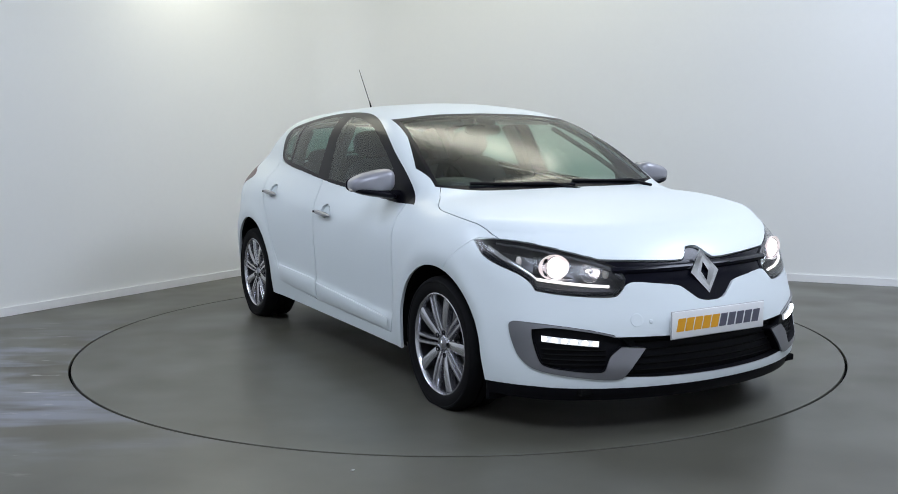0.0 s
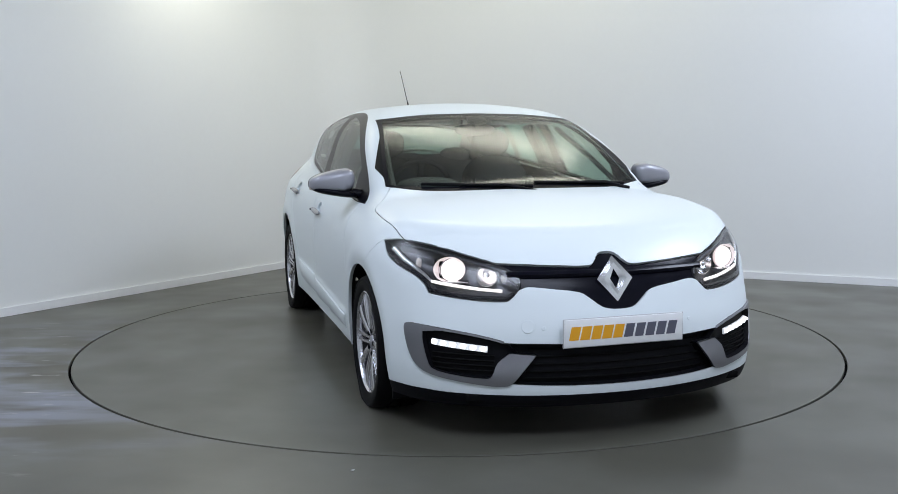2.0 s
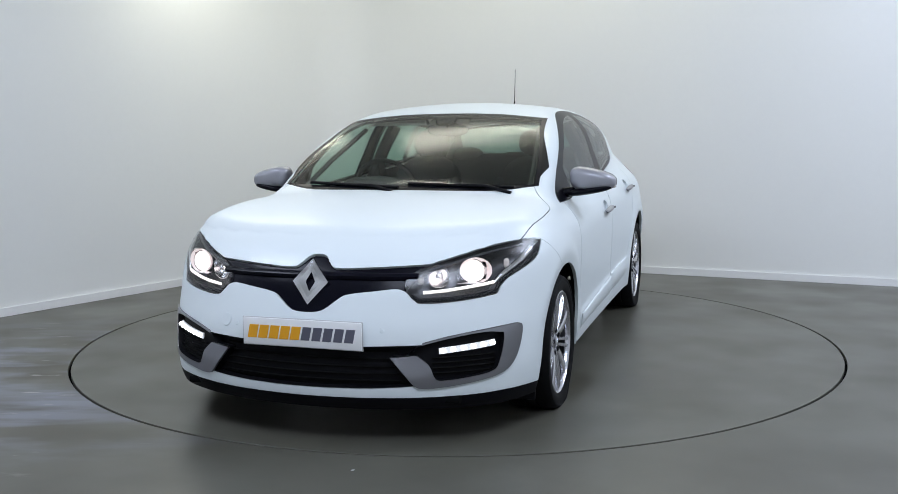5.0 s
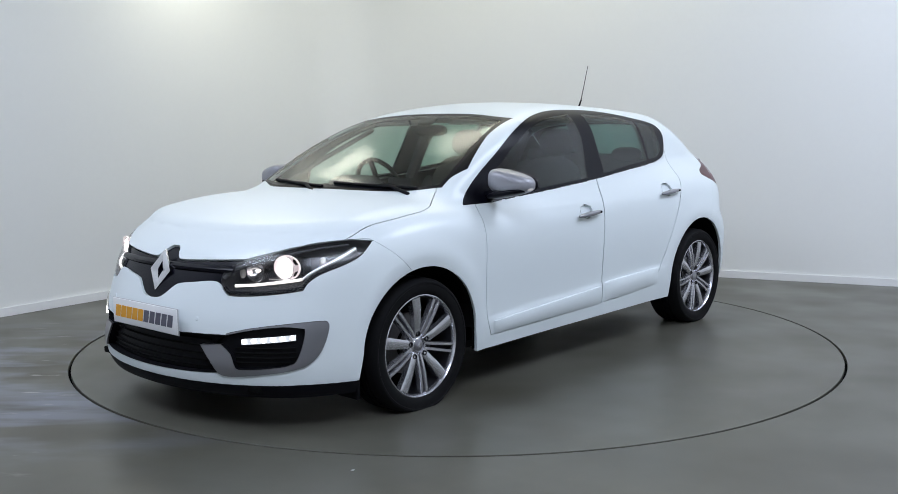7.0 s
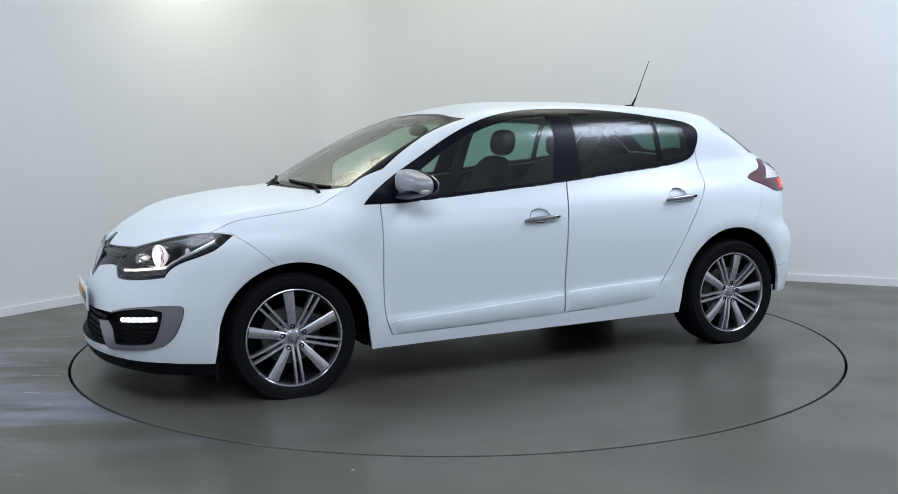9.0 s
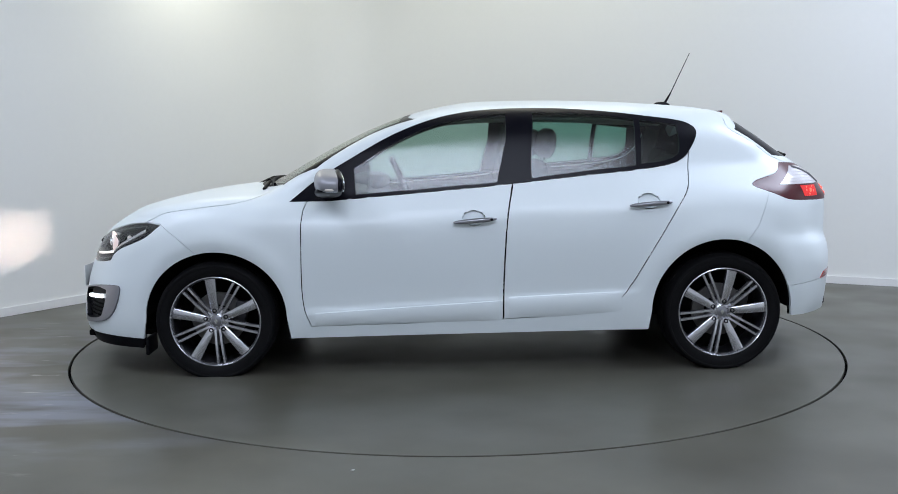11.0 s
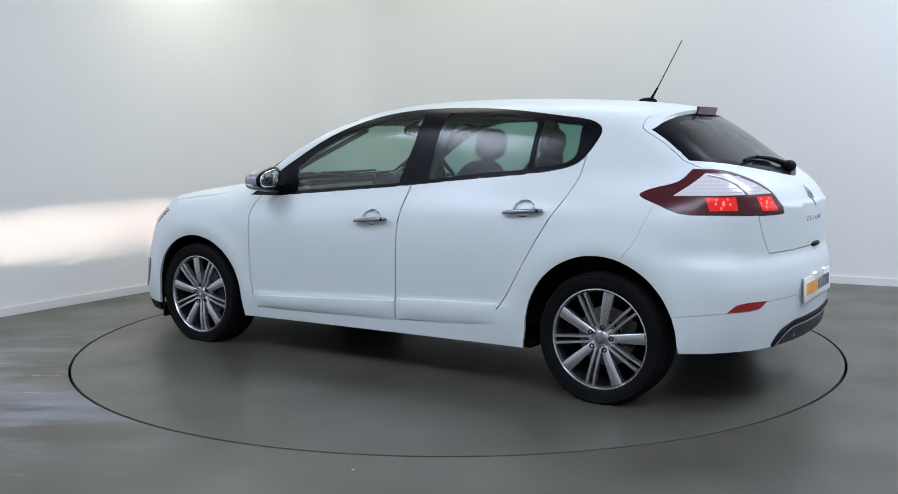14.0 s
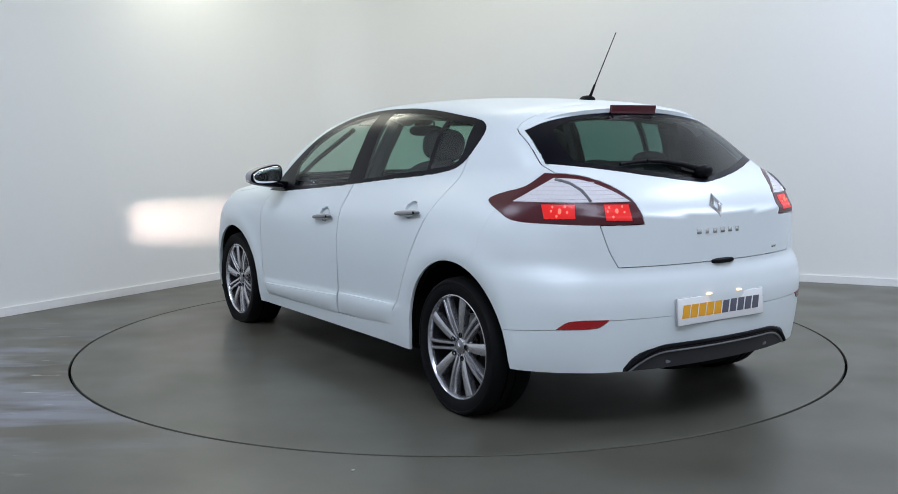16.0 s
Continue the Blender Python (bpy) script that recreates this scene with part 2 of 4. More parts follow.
bmesh.ops.translate(bm, vec=(0, 0, HEIGHT), verts=bm.verts)
tagged(part("ceiling", bm, CEIL, smooth=False), "plain pale studio ceiling", "ceiling", kind="structure")

# the turntable, flush with the floor
bm = lathe([(0.0, 0.0), (0.6, 0.0), (1.4, 0.0), (RADIUS - 0.0085, 0.0), (RADIUS - 0.007, -0.0015), (RADIUS - 0.007, -0.024), (0.0, -0.024)], 192)
bm.transform(pose(0, 0, 0, 90))
turntable = tagged(part("turntable", bm, TABLE), "round grey painted turntable set flush in the floor", "turntable")
# added near-black ring that deepens the shade in the gap
part("gap_shade_ring", lathe([(RADIUS - 0.0068, -0.019), (RADIUS + 0.0066, -0.019), (RADIUS + 0.0066, -0.022), (RADIUS - 0.0068, -0.022)], 192, closed=True), GAP_SHADE, turntable, "dark ring added for the shade in the gap").matrix_basis = pose(0, 0, 0, 90)
bm = blob(0.008, 0.004, 0.002, 2.2, pose(-0.39, -2.38, 0.002, 0, 0, 30), 8)
tagged(part("paper_scrap", bm, PLATE), "tiny white paper scrap lying on the floor", "paper scrap")
# ---- the car body as a smooth surface: x forward, y to its left, z up, metres ----
def curve(xs, ys):
    """A smooth line through the knots."""
    xs, ys = np.array(xs, float), np.array(ys, float)
    slope = np.gradient(ys, xs)

    def at(x):
        x = np.clip(x, xs[0], xs[-1])
        i = np.clip(np.searchsorted(xs, x) - 1, 0, len(xs) - 2)
        h = xs[i + 1] - xs[i]
        u = (x - xs[i]) / h
        return ((1 + 2 * u) * (1 - u) ** 2 * ys[i] + u * (1 - u) ** 2 * h * slope[i]
                + u * u * (3 - 2 * u) * ys[i + 1] + u * u * (u - 1) * h * slope[i + 1])
    return at


def smax(a, b, k):
    h = np.maximum(k - np.abs(a - b), 0) / k
    return np.maximum(a, b) + h * h * k * 0.25


def smin(a, b, k):
    return -smax(-a, -b, k)


side_in = curve([0.10, 0.20, 0.30, 0.45, 0.60, 0.72, 0.82, 0.90, 0.98, 1.10], [0.845, 0.865, 0.878, 0.886, 0.893, 0.893, 0.882, 0.862, 0.835, 0.78])
side_plan = curve([-2.2, -1.9, -1.5, -1.2, -0.6, 0.2, 0.8, 1.3, 1.7, 2.2], [0.075, 0.045, 0.008, 0.0, 0.012, 0.015, 0.010, 0.0, 0.02, 0.075])
deck = curve([-2.1, -1.8, -1.3, -0.6, 0.1, 0.7, 1.0, 1.25, 1.5, 1.75, 1.95, 2.08, 2.2], [1.03, 1.06, 1.09, 1.05, 1.0, 0.97, 0.976, 0.963, 0.930, 0.877, 0.811, 0.741, 0.65])
nose = curve([0.10, 0.18, 0.26, 0.36, 0.46, 0.57, 0.66, 0.74, 0.82], [2.13, 2.185, 2.20, 2.19, 2.175, 2.14, 2.112, 2.075, 2.0])
tail = curve([0.12, 0.2, 0.32, 0.46, 0.58, 0.645, 0.70, 0.78, 0.88, 0.96, 1.04, 1.12], [-1.975, -2.012, -2.058, -2.082, -2.082, -2.06, -2.012, -2.002, -1.998, -1.985, -1.93, -1.82])
cabin_side = curve([0.85, 0.95, 1.07, 1.20, 1.32, 1.45], [0.832, 0.802, 0.760, 0.712, 0.660, 0.59])
roof = curve([-1.75, -1.5, -1.3, -1.0, -0.7, -0.35, 0.0, 0.3, 0.7, 1.2], [1.330, 1.372, 1.394, 1.416, 1.430, 1.435, 1.425, 1.393, 1.32, 1.15])
screen = curve([0.88, 1.0, 1.1, 1.2, 1.3, 1.38, 1.46], [1.25, 1.06, 0.89, 0.70, 0.48, 0.24, -0.10])
hatch = curve([0.9, 1.02, 1.1, 1.2, 1.3, 1.36, 1.45], [-2.068, -1.94, -1.836, -1.702, -1.566, -1.50, -1.43])


def body(x, y, z):
    """Below zero inside the body."""
    a = np.abs(y)
    skirt = 0.38 - 0.05 * x
    bulge = 0.010 / (1 + np.exp(np.clip((z - skirt) / 0.006, -40, 40))) / (1 + np.exp(np.clip((np.abs(x) - 0.86) / 0.02, -40, 40)))
    arch = 0.012 * (np.exp(-((np.hypot(x - 1.32, z - 0.31) - 0.40) / 0.06) ** 2) + np.exp(-((np.hypot(x + 1.32, z - 0.31) - 0.42) / 0.07) ** 2))
    side = a - side_in(z) + side_plan(x) - bulge - arch
    top = 0.95 * (z - deck(x) + (0.10 - 0.04 / (1 + np.exp(-np.clip((x - 1.2) / 0.1, -40, 40)))) * y * y)
    front = 0.93 * (x - nose(z) + 0.33 * y * y + 0.22 * y ** 4)
    back = 0.95 * (tail(z) + 0.19 * y * y + 0.26 * y ** 4 - x)
    low = smax(smax(smax(side, top, 0.16), front, 0.16), back, 0.14)
    side = 0.93 * (a - cabin_side(z) + 0.055 * ((x + 0.2) / 1.1) ** 2)
    top = 0.98 * (z - roof(x) + 0.15 * y * y)
    front = 0.5 * (x - screen(z) + 0.22 * y * y)
    back = 0.62 * (hatch(z) + 0.22 * y * y + 0.25 * y ** 4 - x)
    high = smax(smax(smax(side, top, 0.14), front, 0.05), back, 0.10)
    return smin(low, high, 0.05 + 0.05 / (1 + np.exp(np.clip((x + 1.55) / 0.05, -40, 40))) / (1 + np.exp(np.clip((0.93 - z) / 0.02, -40, 40))))


def slope_of(p):
    """Unit normals of the body at the points p (n x 3)."""
    e = 0.002
    n = np.stack([body(*(p + d).T) - body(*(p - d).T) for d in np.eye(3) * e], 1)
    return n / np.linalg.norm(n, axis=1, keepdims=True)


def skin(eye, way, far):
    """Where rays from inside meet the body."""
    near, far = np.zeros(len(way)), np.full(len(way), far)
    for _ in range(26):
        mid = (near + far) / 2
        inside = body(*(eye + way * mid[:, None]).T) < 0
        near, far = np.where(inside, mid, near), np.where(inside, far, mid)
    return eye + way * near[:, None]
# ---- the skin of the car's left half, cut along its panel lines ----
def half_skin():
    plan = [(1.25, radians(90 * i / 64)) for i in range(64)]
    plan += [(1.25 - 2.55 * i / 124, radians(90)) for i in range(125)]
    plan += [(-1.30, radians(90 + 90 * i / 64)) for i in range(1, 65)]
    tilt = np.radians(np.linspace(-38, 90, 112))
    x0 = np.array([p[0] for p in plan])[:, None] + 0 * tilt
    turn = np.array([p[1] for p in plan])[:, None] + 0 * tilt
    up = tilt[None, :] + 0 * turn
    eye = np.stack([x0, 0 * x0, 0 * x0 + 0.60], -1).reshape(-1, 3)
    way = np.stack([np.cos(turn) * np.cos(up), np.sin(turn) * np.cos(up), np.sin(up)], -1).reshape(-1, 3)
    p = skin(eye, way, 1.6)
    p[:, 1] = np.where(p[:, 1] < 1e-5, 0, p[:, 1])
    bm = bmesh.new()
    v = [bm.verts.new(q) for q in p]
    n = len(tilt)
    for i in range(len(plan) - 1):
        for j in range(n - 1):
            bm.faces.new((v[i * n + j], v[i * n + n + j], v[i * n + n + j + 1], v[i * n + j + 1]))
    bmesh.ops.remove_doubles(bm, verts=bm.verts, dist=2e-5)
    return bm


def rounded(points, n=4):
    """A closed smooth outline through the points; a point given twice stays a corner."""
    out, k = [], len(points)
    for i in range(k):
        p0, p1, p2, p3 = (np.array(points[(i + d) % k], float) for d in (-1, 0, 1, 2))
        if np.allclose(p1, p2):
            continue
        if np.allclose(p0, p1):
            p0 = p1 - (p2 - p1)
        if np.allclose(p2, p3):
            p3 = p2 + (p2 - p1)
        d = np.linalg.norm(p2 - p1)
        a = (p2 - p0) / (np.linalg.norm(p1 - p0) + d) * d
        b = (p3 - p1) / (np.linalg.norm(p3 - p2) + d) * d
        for u in (j / n for j in range(n)):
            out.append((1 + 2 * u) * (1 - u) ** 2 * p1 + u * (1 - u) ** 2 * a + u * u * (3 - 2 * u) * p2 + u * u * (u - 1) * b)
    return [tuple(q) for q in out]


H = math.sqrt(0.5)
SIDE = (Vector((1, 0, 0)), Vector((0, 0, 1)))
ABOVE = (Vector((1, 0, 0)), Vector((0, 1, 0)))
ENDS = (Vector((0, 1, 0)), Vector((0, 0, 1)))
NOSE45 = (Vector((-H, H, 0)), Vector((0, 0, 1)))
TAIL45 = (Vector((H, H, 0)), Vector((0, 0, 1)))


def within(x, y, poly):
    hit, j = False, len(poly) - 1
    for i in range(len(poly)):
        (a, b), (c, d) = poly[i], poly[j]
        if (b > y) != (d > y) and x < (c - a) * (y - b) / (d - b) + a:
            hit = not hit
        j = i
    return hit


shell = half_skin()
tag = shell.faces.layers.int.new("tag")
REGIONS = ["body_shell"]


def mark(name, axes, poly, where=lambda c: True):
    """Cuts the skin along an outline seen along one direction, and names the faces inside it."""
    e1, e2 = axes
    poly = rounded(poly, 3)
    lo = (min(p[0] for p in poly) - 0.03, min(p[1] for p in poly) - 0.03)
    hi = (max(p[0] for p in poly) + 0.03, max(p[1] for p in poly) + 0.03)

    def near():
        out = []
        for f in shell.faces:
            c = f.verts[0].co
            if lo[0] < c.dot(e1) < hi[0] and lo[1] < c.dot(e2) < hi[1] and where(c):
                out.append(f)
        return out
    faces = near()
    for i in range(len(poly)):
        a, b = poly[i], poly[(i + 1) % len(poly)]
        dx, dy = b[0] - a[0], b[1] - a[1]
        long = math.hypot(dx, dy)
        if long < 1e-5:
            continue
        pick = []
        for f in faces:
            if not f.is_valid:
                continue
            inside = False
            sides = set()
            for v in f.verts:
                x, y = v.co.dot(e1) - a[0], v.co.dot(e2) - a[1]
                along = (x * dx + y * dy) / long
                off = (y * dx - x * dy) / long
                sides.add(off > 0)
                if -0.004 < along < long + 0.004:
                    inside = True
            if inside and len(sides) == 2:
                pick.append(f)
        if not pick:
            continue
        geom = set(pick)
        for f in pick:
            geom.update(f.edges)
            geom.update(f.verts)
        r = bmesh.ops.bisect_plane(shell, geom=list(geom), dist=1e-5, plane_co=e1 * a[0] + e2 * a[1], plane_no=(e1 * -dy + e2 * dx).normalized())
        faces = [f for f in faces if f.is_valid] + [g for g in r["geom"] if isinstance(g, bmesh.types.BMFace)]
    if name not in REGIONS:
        REGIONS.append(name)
    k = REGIONS.index(name)
    for f in near():
        c = f.calc_center_median()
        if where(c) and within(c.dot(e1), c.dot(e2), poly):
            f[tag] = k


def strip(*pts):
    return [p for q in pts for p in (q, q)]


def front_lamp(c):
    return c.x > 1.4 and c.z < 0.9


# bumpers
mark("front_bumper", SIDE, strip((1.60, 0.80), (1.50, 0.727), (1.40, 0.64), (1.40, 0.0), (2.4, 0.0), (2.4, 0.80)), lambda c: c.x > 1.3)
mark("rear_bumper", SIDE, strip((-1.57, 0.93), (-1.50, 0.76), (-1.44, 0.68), (-1.42, 0.0), (-2.4, 0.0), (-2.4, 0.93)), lambda c: c.x < -1.3)
mark("rear_valance", SIDE, strip((-1.40, 0.425), (-1.66, 0.437), (-1.89, 0.457), (-2.00, 0.492), (-2.4, 0.501), (-2.4, 0.0), (-1.40, 0.0)), lambda c: c.x < -1.3)
mark("front_splitter", SIDE, strip((1.40, 0.20), (1.66, 0.20), (1.92, 0.208), (2.5, 0.195), (2.5, 0.0), (1.40, 0.0)), lambda c: c.x > 1.3)
mark("diffuser", ENDS, strip((0.515, 0.0), (0.505, 0.285)) + [(0.465, 0.333), (0.395, 0.360), (0.17, 0.370)] + strip((0.0, 0.372), (-0.1, 0.372), (-0.1, 0.0)), lambda c: c.x < -1.7)
# tailgate and bonnet
mark("tailgate", ENDS, strip((-0.1, 1.365), (0.30, 1.362)) + [(0.50, 1.318), (0.595, 1.262), (0.618, 1.19)] + strip((0.638, 1.108), (0.597, 0.872)) + [(0.562, 0.768)] + strip((0.524, 0.698), (-0.1, 0.698)), lambda c: c.x < -1.38)
mark("bonnet", ABOVE, strip((2.30, -0.1), (2.30, 0.50), (2.0, 0.66), (1.82, 0.735), (1.70, 0.775)) + [(1.60, 0.797), (1.526, 0.808), (1.43, 0.813), (1.33, 0.811), (1.227, 0.801), (1.15, 0.772), (1.09, 0.731), (1.04, 0.70)] + strip((0.985, 0.668)) + [(1.10, 0.46), (1.165, 0.20)] + strip((1.185, -0.1)), lambda c: c.x > 0.8 and c.z > 0.69)
mark("scuttle", ABOVE, strip((1.185, -0.1)) + [(1.165, 0.20), (1.10, 0.46)] + strip((0.985, 0.668), (0.80, 0.705), (0.55, 0.62), (0.55, -0.1)), lambda c: c.x > 0.5 and c.z > 0.90)
# doors and windows
mark("front_door", SIDE, [(0.862, 0.86), (0.872, 0.66), (0.872, 0.441), (0.858, 0.33)] + strip((0.828, 0.256), (0.338, 0.264), (-0.172, 0.280)) + [(-0.174, 0.46), (-0.190, 0.757), (-0.205, 0.87)] + strip((-0.245, 1.05), (0.80, 0.98)), lambda c: c.y > 0.45 and c.z < 1.2)
mark("rear_door", SIDE, strip((-0.172, 0.280)) + [(-0.42, 0.291), (-0.60, 0.305), (-0.72, 0.334), (-0.815, 0.417), (-0.94, 0.622), (-1.078, 0.85), (-1.148, 0.965)] + strip((-1.18, 1.15), (-0.245, 1.05)) + [(-0.205, 0.87), (-0.190, 0.757), (-0.174, 0.46)], lambda c: c.y > 0.45 and c.z < 1.25)
mark("window_surround", SIDE, strip((0.935, 0.900)) + [(0.80, 1.008), (0.62, 1.118), (0.40, 1.240), (0.20, 1.318), (0.02, 1.358), (-0.15, 1.374), (-0.34, 1.378), (-0.53, 1.374), (-0.76, 1.356), (-0.97, 1.330), (-1.150, 1.304), (-1.215, 1.275), (-1.230, 1.240), (-1.205, 1.180), (-1.155, 1.115), (-1.09, 1.080), (-0.91, 1.050), (-0.63, 1.025), (-0.35, 0.996), (-0.06, 0.968), (0.41, 0.930), (0.75, 0.903)], lambda c: c.y > 0.40 and c.z > 0.8)
mark("front_side_window", SIDE, strip((0.59, 0.932), (0.60, 1.066)) + [(0.42, 1.180), (0.20, 1.280), (0.0, 1.328)] + strip((-0.205, 1.350), (-0.20, 1.21), (-0.145, 0.990)), lambda c: c.y > 0.40 and c.z > 0.8)
mark("rear_side_window", SIDE, strip((-0.325, 1.008), (-0.335, 1.19), (-0.350, 1.352)) + [(-0.56, 1.348), (-0.75, 1.332)] + strip((-0.895, 1.312), (-0.885, 1.068)) + [(-0.63, 1.045)], lambda c: c.y > 0.40 and c.z > 0.8)
mark("quarter_window", SIDE, strip((-0.925, 1.308), (-0.915, 1.076)) + [(-1.06, 1.095), (-1.125, 1.14)] + strip((-1.125, 1.283)), lambda c: c.y > 0.40 and c.z > 0.8)
WINDSCREEN = strip((-0.1, 1.361)) + [(0.30, 1.353)] + strip((0.582, 1.325)) + [(0.637, 1.18), (0.680, 1.04)] + strip((0.690, 0.985)) + [(0.45, 0.972)] + strip((-0.1, 0.980))
mark("windscreen_edge", ENDS, WINDSCREEN, lambda c: c.x > 0.15 and c.z > 0.92)
mark("windscreen", ENDS, strip((-0.1, 1.350)) + [(0.30, 1.341)] + strip((0.564, 1.313)) + [(0.619, 1.18), (0.660, 1.04)] + strip((0.668, 0.992)) + [(0.45, 0.982)] + strip((-0.1, 0.990)), lambda c: c.x > 0.15 and c.z > 0.92)
mark("rear_window_edge", ENDS, strip((-0.1, 1.330)) + [(0.136, 1.329), (0.34, 1.316), (0.50, 1.287)] + strip((0.584, 1.254)) + [(0.606, 1.183)] + strip((0.624, 1.114)) + [(0.46, 1.092), (0.27, 1.061), (0.09, 1.035), (0.0, 1.026)] + strip((-0.1, 1.024)), lambda c: c.x < -1.38)
mark("rear_window", ENDS, strip((-0.1, 1.318)) + [(0.136, 1.317), (0.32, 1.304), (0.44, 1.278), (0.505, 1.245), (0.525, 1.19)] + strip((0.535, 1.125)) + [(0.45, 1.110), (0.27, 1.078), (0.09, 1.050), (0.0, 1.042)] + strip((-0.1, 1.040)), lambda c: c.x < -1.38)
# lamps and openings
mark("tail_lamp", TAIL45, [(-0.482, 0.962), (-0.531, 0.989), (-0.646, 1.022)] + strip((-0.724, 1.076)) + [(-0.866, 1.066), (-0.990, 1.028), (-1.082, 0.971), (-1.122, 0.914)] + strip((-1.136, 0.872)) + [(-0.966, 0.872), (-0.741, 0.877), (-0.600, 0.888), (-0.531, 0.925)], lambda c: c.x < -1.35 and c.z > 0.8)
mark("tail_lamp_clear", TAIL45, strip((-0.601, 0.962)) + [(-0.711, 1.024)] + strip((-0.766, 1.056)) + [(-0.882, 1.048), (-1.004, 1.005)] + strip((-1.080, 0.962)), lambda c: c.x < -1.35 and c.z > 0.8)
mark("tail_lamp_inner", TAIL45, strip((-0.724, 0.953), (-0.861, 0.954), (-0.864, 0.897), (-0.738, 0.896)), lambda c: c.x < -1.35 and c.z > 0.8)
mark("tail_lamp_outer", TAIL45, strip((-0.974, 0.953), (-1.071, 0.951), (-1.089, 0.889), (-0.989, 0.892)), lambda c: c.x < -1.35 and c.z > 0.8)
mark("rear_reflector", ENDS, strip((0.758, 0.457)) + [(0.718, 0.490)] + strip((0.578, 0.495)) + [(0.620, 0.464)], lambda c: c.x < -1.6)
mark("upper_grille", ENDS, strip((-0.1, 0.751), (0.020, 0.750)) + [(0.042, 0.740), (0.065, 0.716), (0.092, 0.701), (0.229, 0.705), (0.341, 0.711)] + strip((0.49, 0.719), (0.49, 0.576)) + [(0.419, 0.607), (0.380, 0.627), (0.340, 0.628), (0.283, 0.621), (0.160, 0.604), (0.118, 0.577), (0.076, 0.546), (0.039, 0.536)] + strip((0.0, 0.534), (-0.1, 0.534)), lambda c: c.x > 1.7)
mark("lower_grille", ENDS, strip((-0.1, 0.399)) + [(0.26, 0.408)] + strip((0.52, 0.414), (0.42, 0.372), (0.362, 0.368)) + [(0.405, 0.310)] + strip((0.458, 0.252)) + [(0.27, 0.243)] + strip((-0.1, 0.239)), lambda c: c.x > 1.8)
mark("fog_surround", NOSE45, strip((-1.141, 0.421)) + [(-1.050, 0.443), (-0.897, 0.464), (-0.750, 0.474), (-0.718, 0.469), (-0.712, 0.449), (-0.729, 0.385), (-0.761, 0.326), (-0.820, 0.285), (-0.950, 0.260), (-1.096, 0.243), (-1.150, 0.242), (-1.180, 0.252), (-1.222, 0.307)] + strip((-1.262, 0.366), (-1.190, 0.372), (-1.150, 0.405)), front_lamp)
mark("fog_recess", NOSE45, strip((-1.160, 0.407), (-1.141, 0.413)) + [(-1.050, 0.434), (-0.897, 0.453)] + strip((-0.812, 0.445)) + [(-0.814, 0.410), (-0.835, 0.341), (-0.860, 0.302), (-0.950, 0.284), (-1.08, 0.273), (-1.104, 0.281), (-1.124, 0.335)] + strip((-1.166, 0.374), (-1.200, 0.374)), front_lamp)
mark("headlamp", NOSE45, strip((-0.529, 0.791)) + [(-0.629, 0.799), (-0.750, 0.788), (-0.851, 0.771), (-0.953, 0.747), (-1.058, 0.720), (-1.126, 0.694), (-1.168, 0.658), (-1.176, 0.626), (-1.159, 0.593), (-1.136, 0.573), (-1.008, 0.576), (-0.906, 0.586)] + strip((-0.818, 0.599)) + [(-0.796, 0.630), (-0.747, 0.662), (-0.648, 0.698), (-0.578, 0.733)], front_lamp)
# hand recesses behind the door handles
for name, cx, cz in (("front_cup", -0.020, 0.812), ("rear_cup", -0.930, 0.888)):
    mark(name, SIDE, [(cx + 0.055 * math.cos(a), cz + 0.036 * math.sin(a)) for a in (2 * math.pi * i / 24 for i in range(24))], lambda c: c.y > 0.5)
# wheel openings and the lower edge are taken away
def opening(cx, top, half):
    return [(cx + half * math.cos(a), 0.31 + (top - 0.31) * math.sin(a)) for a in (math.pi * i / 28 for i in range(29))] + [(cx - half - 0.01, 0.0), (cx + half + 0.01, 0.0)]


mark("removed", SIDE, opening(1.315, 0.652, 0.362), lambda c: c.y > 0.42 and c.z < 0.8)
mark("removed", SIDE, opening(-1.318, 0.688, 0.370), lambda c: c.y > 0.42 and c.z < 0.8)
mark("removed", SIDE, strip((-2.5, 0.272), (-1.5, 0.272), (-1.40, 0.222), (0.93, 0.193), (1.40, 0.17), (1.70, 0.148), (2.5, 0.150), (2.5, -0.3), (-2.5, -0.3)), lambda c: c.z < 0.4)


def take(*names):
    """Faces of the named regions as corner places."""
    ks = {REGIONS.index(n) for n in names}
    return [[tuple(v.co) for v in f.verts] for f in shell.faces if f[tag] in ks]


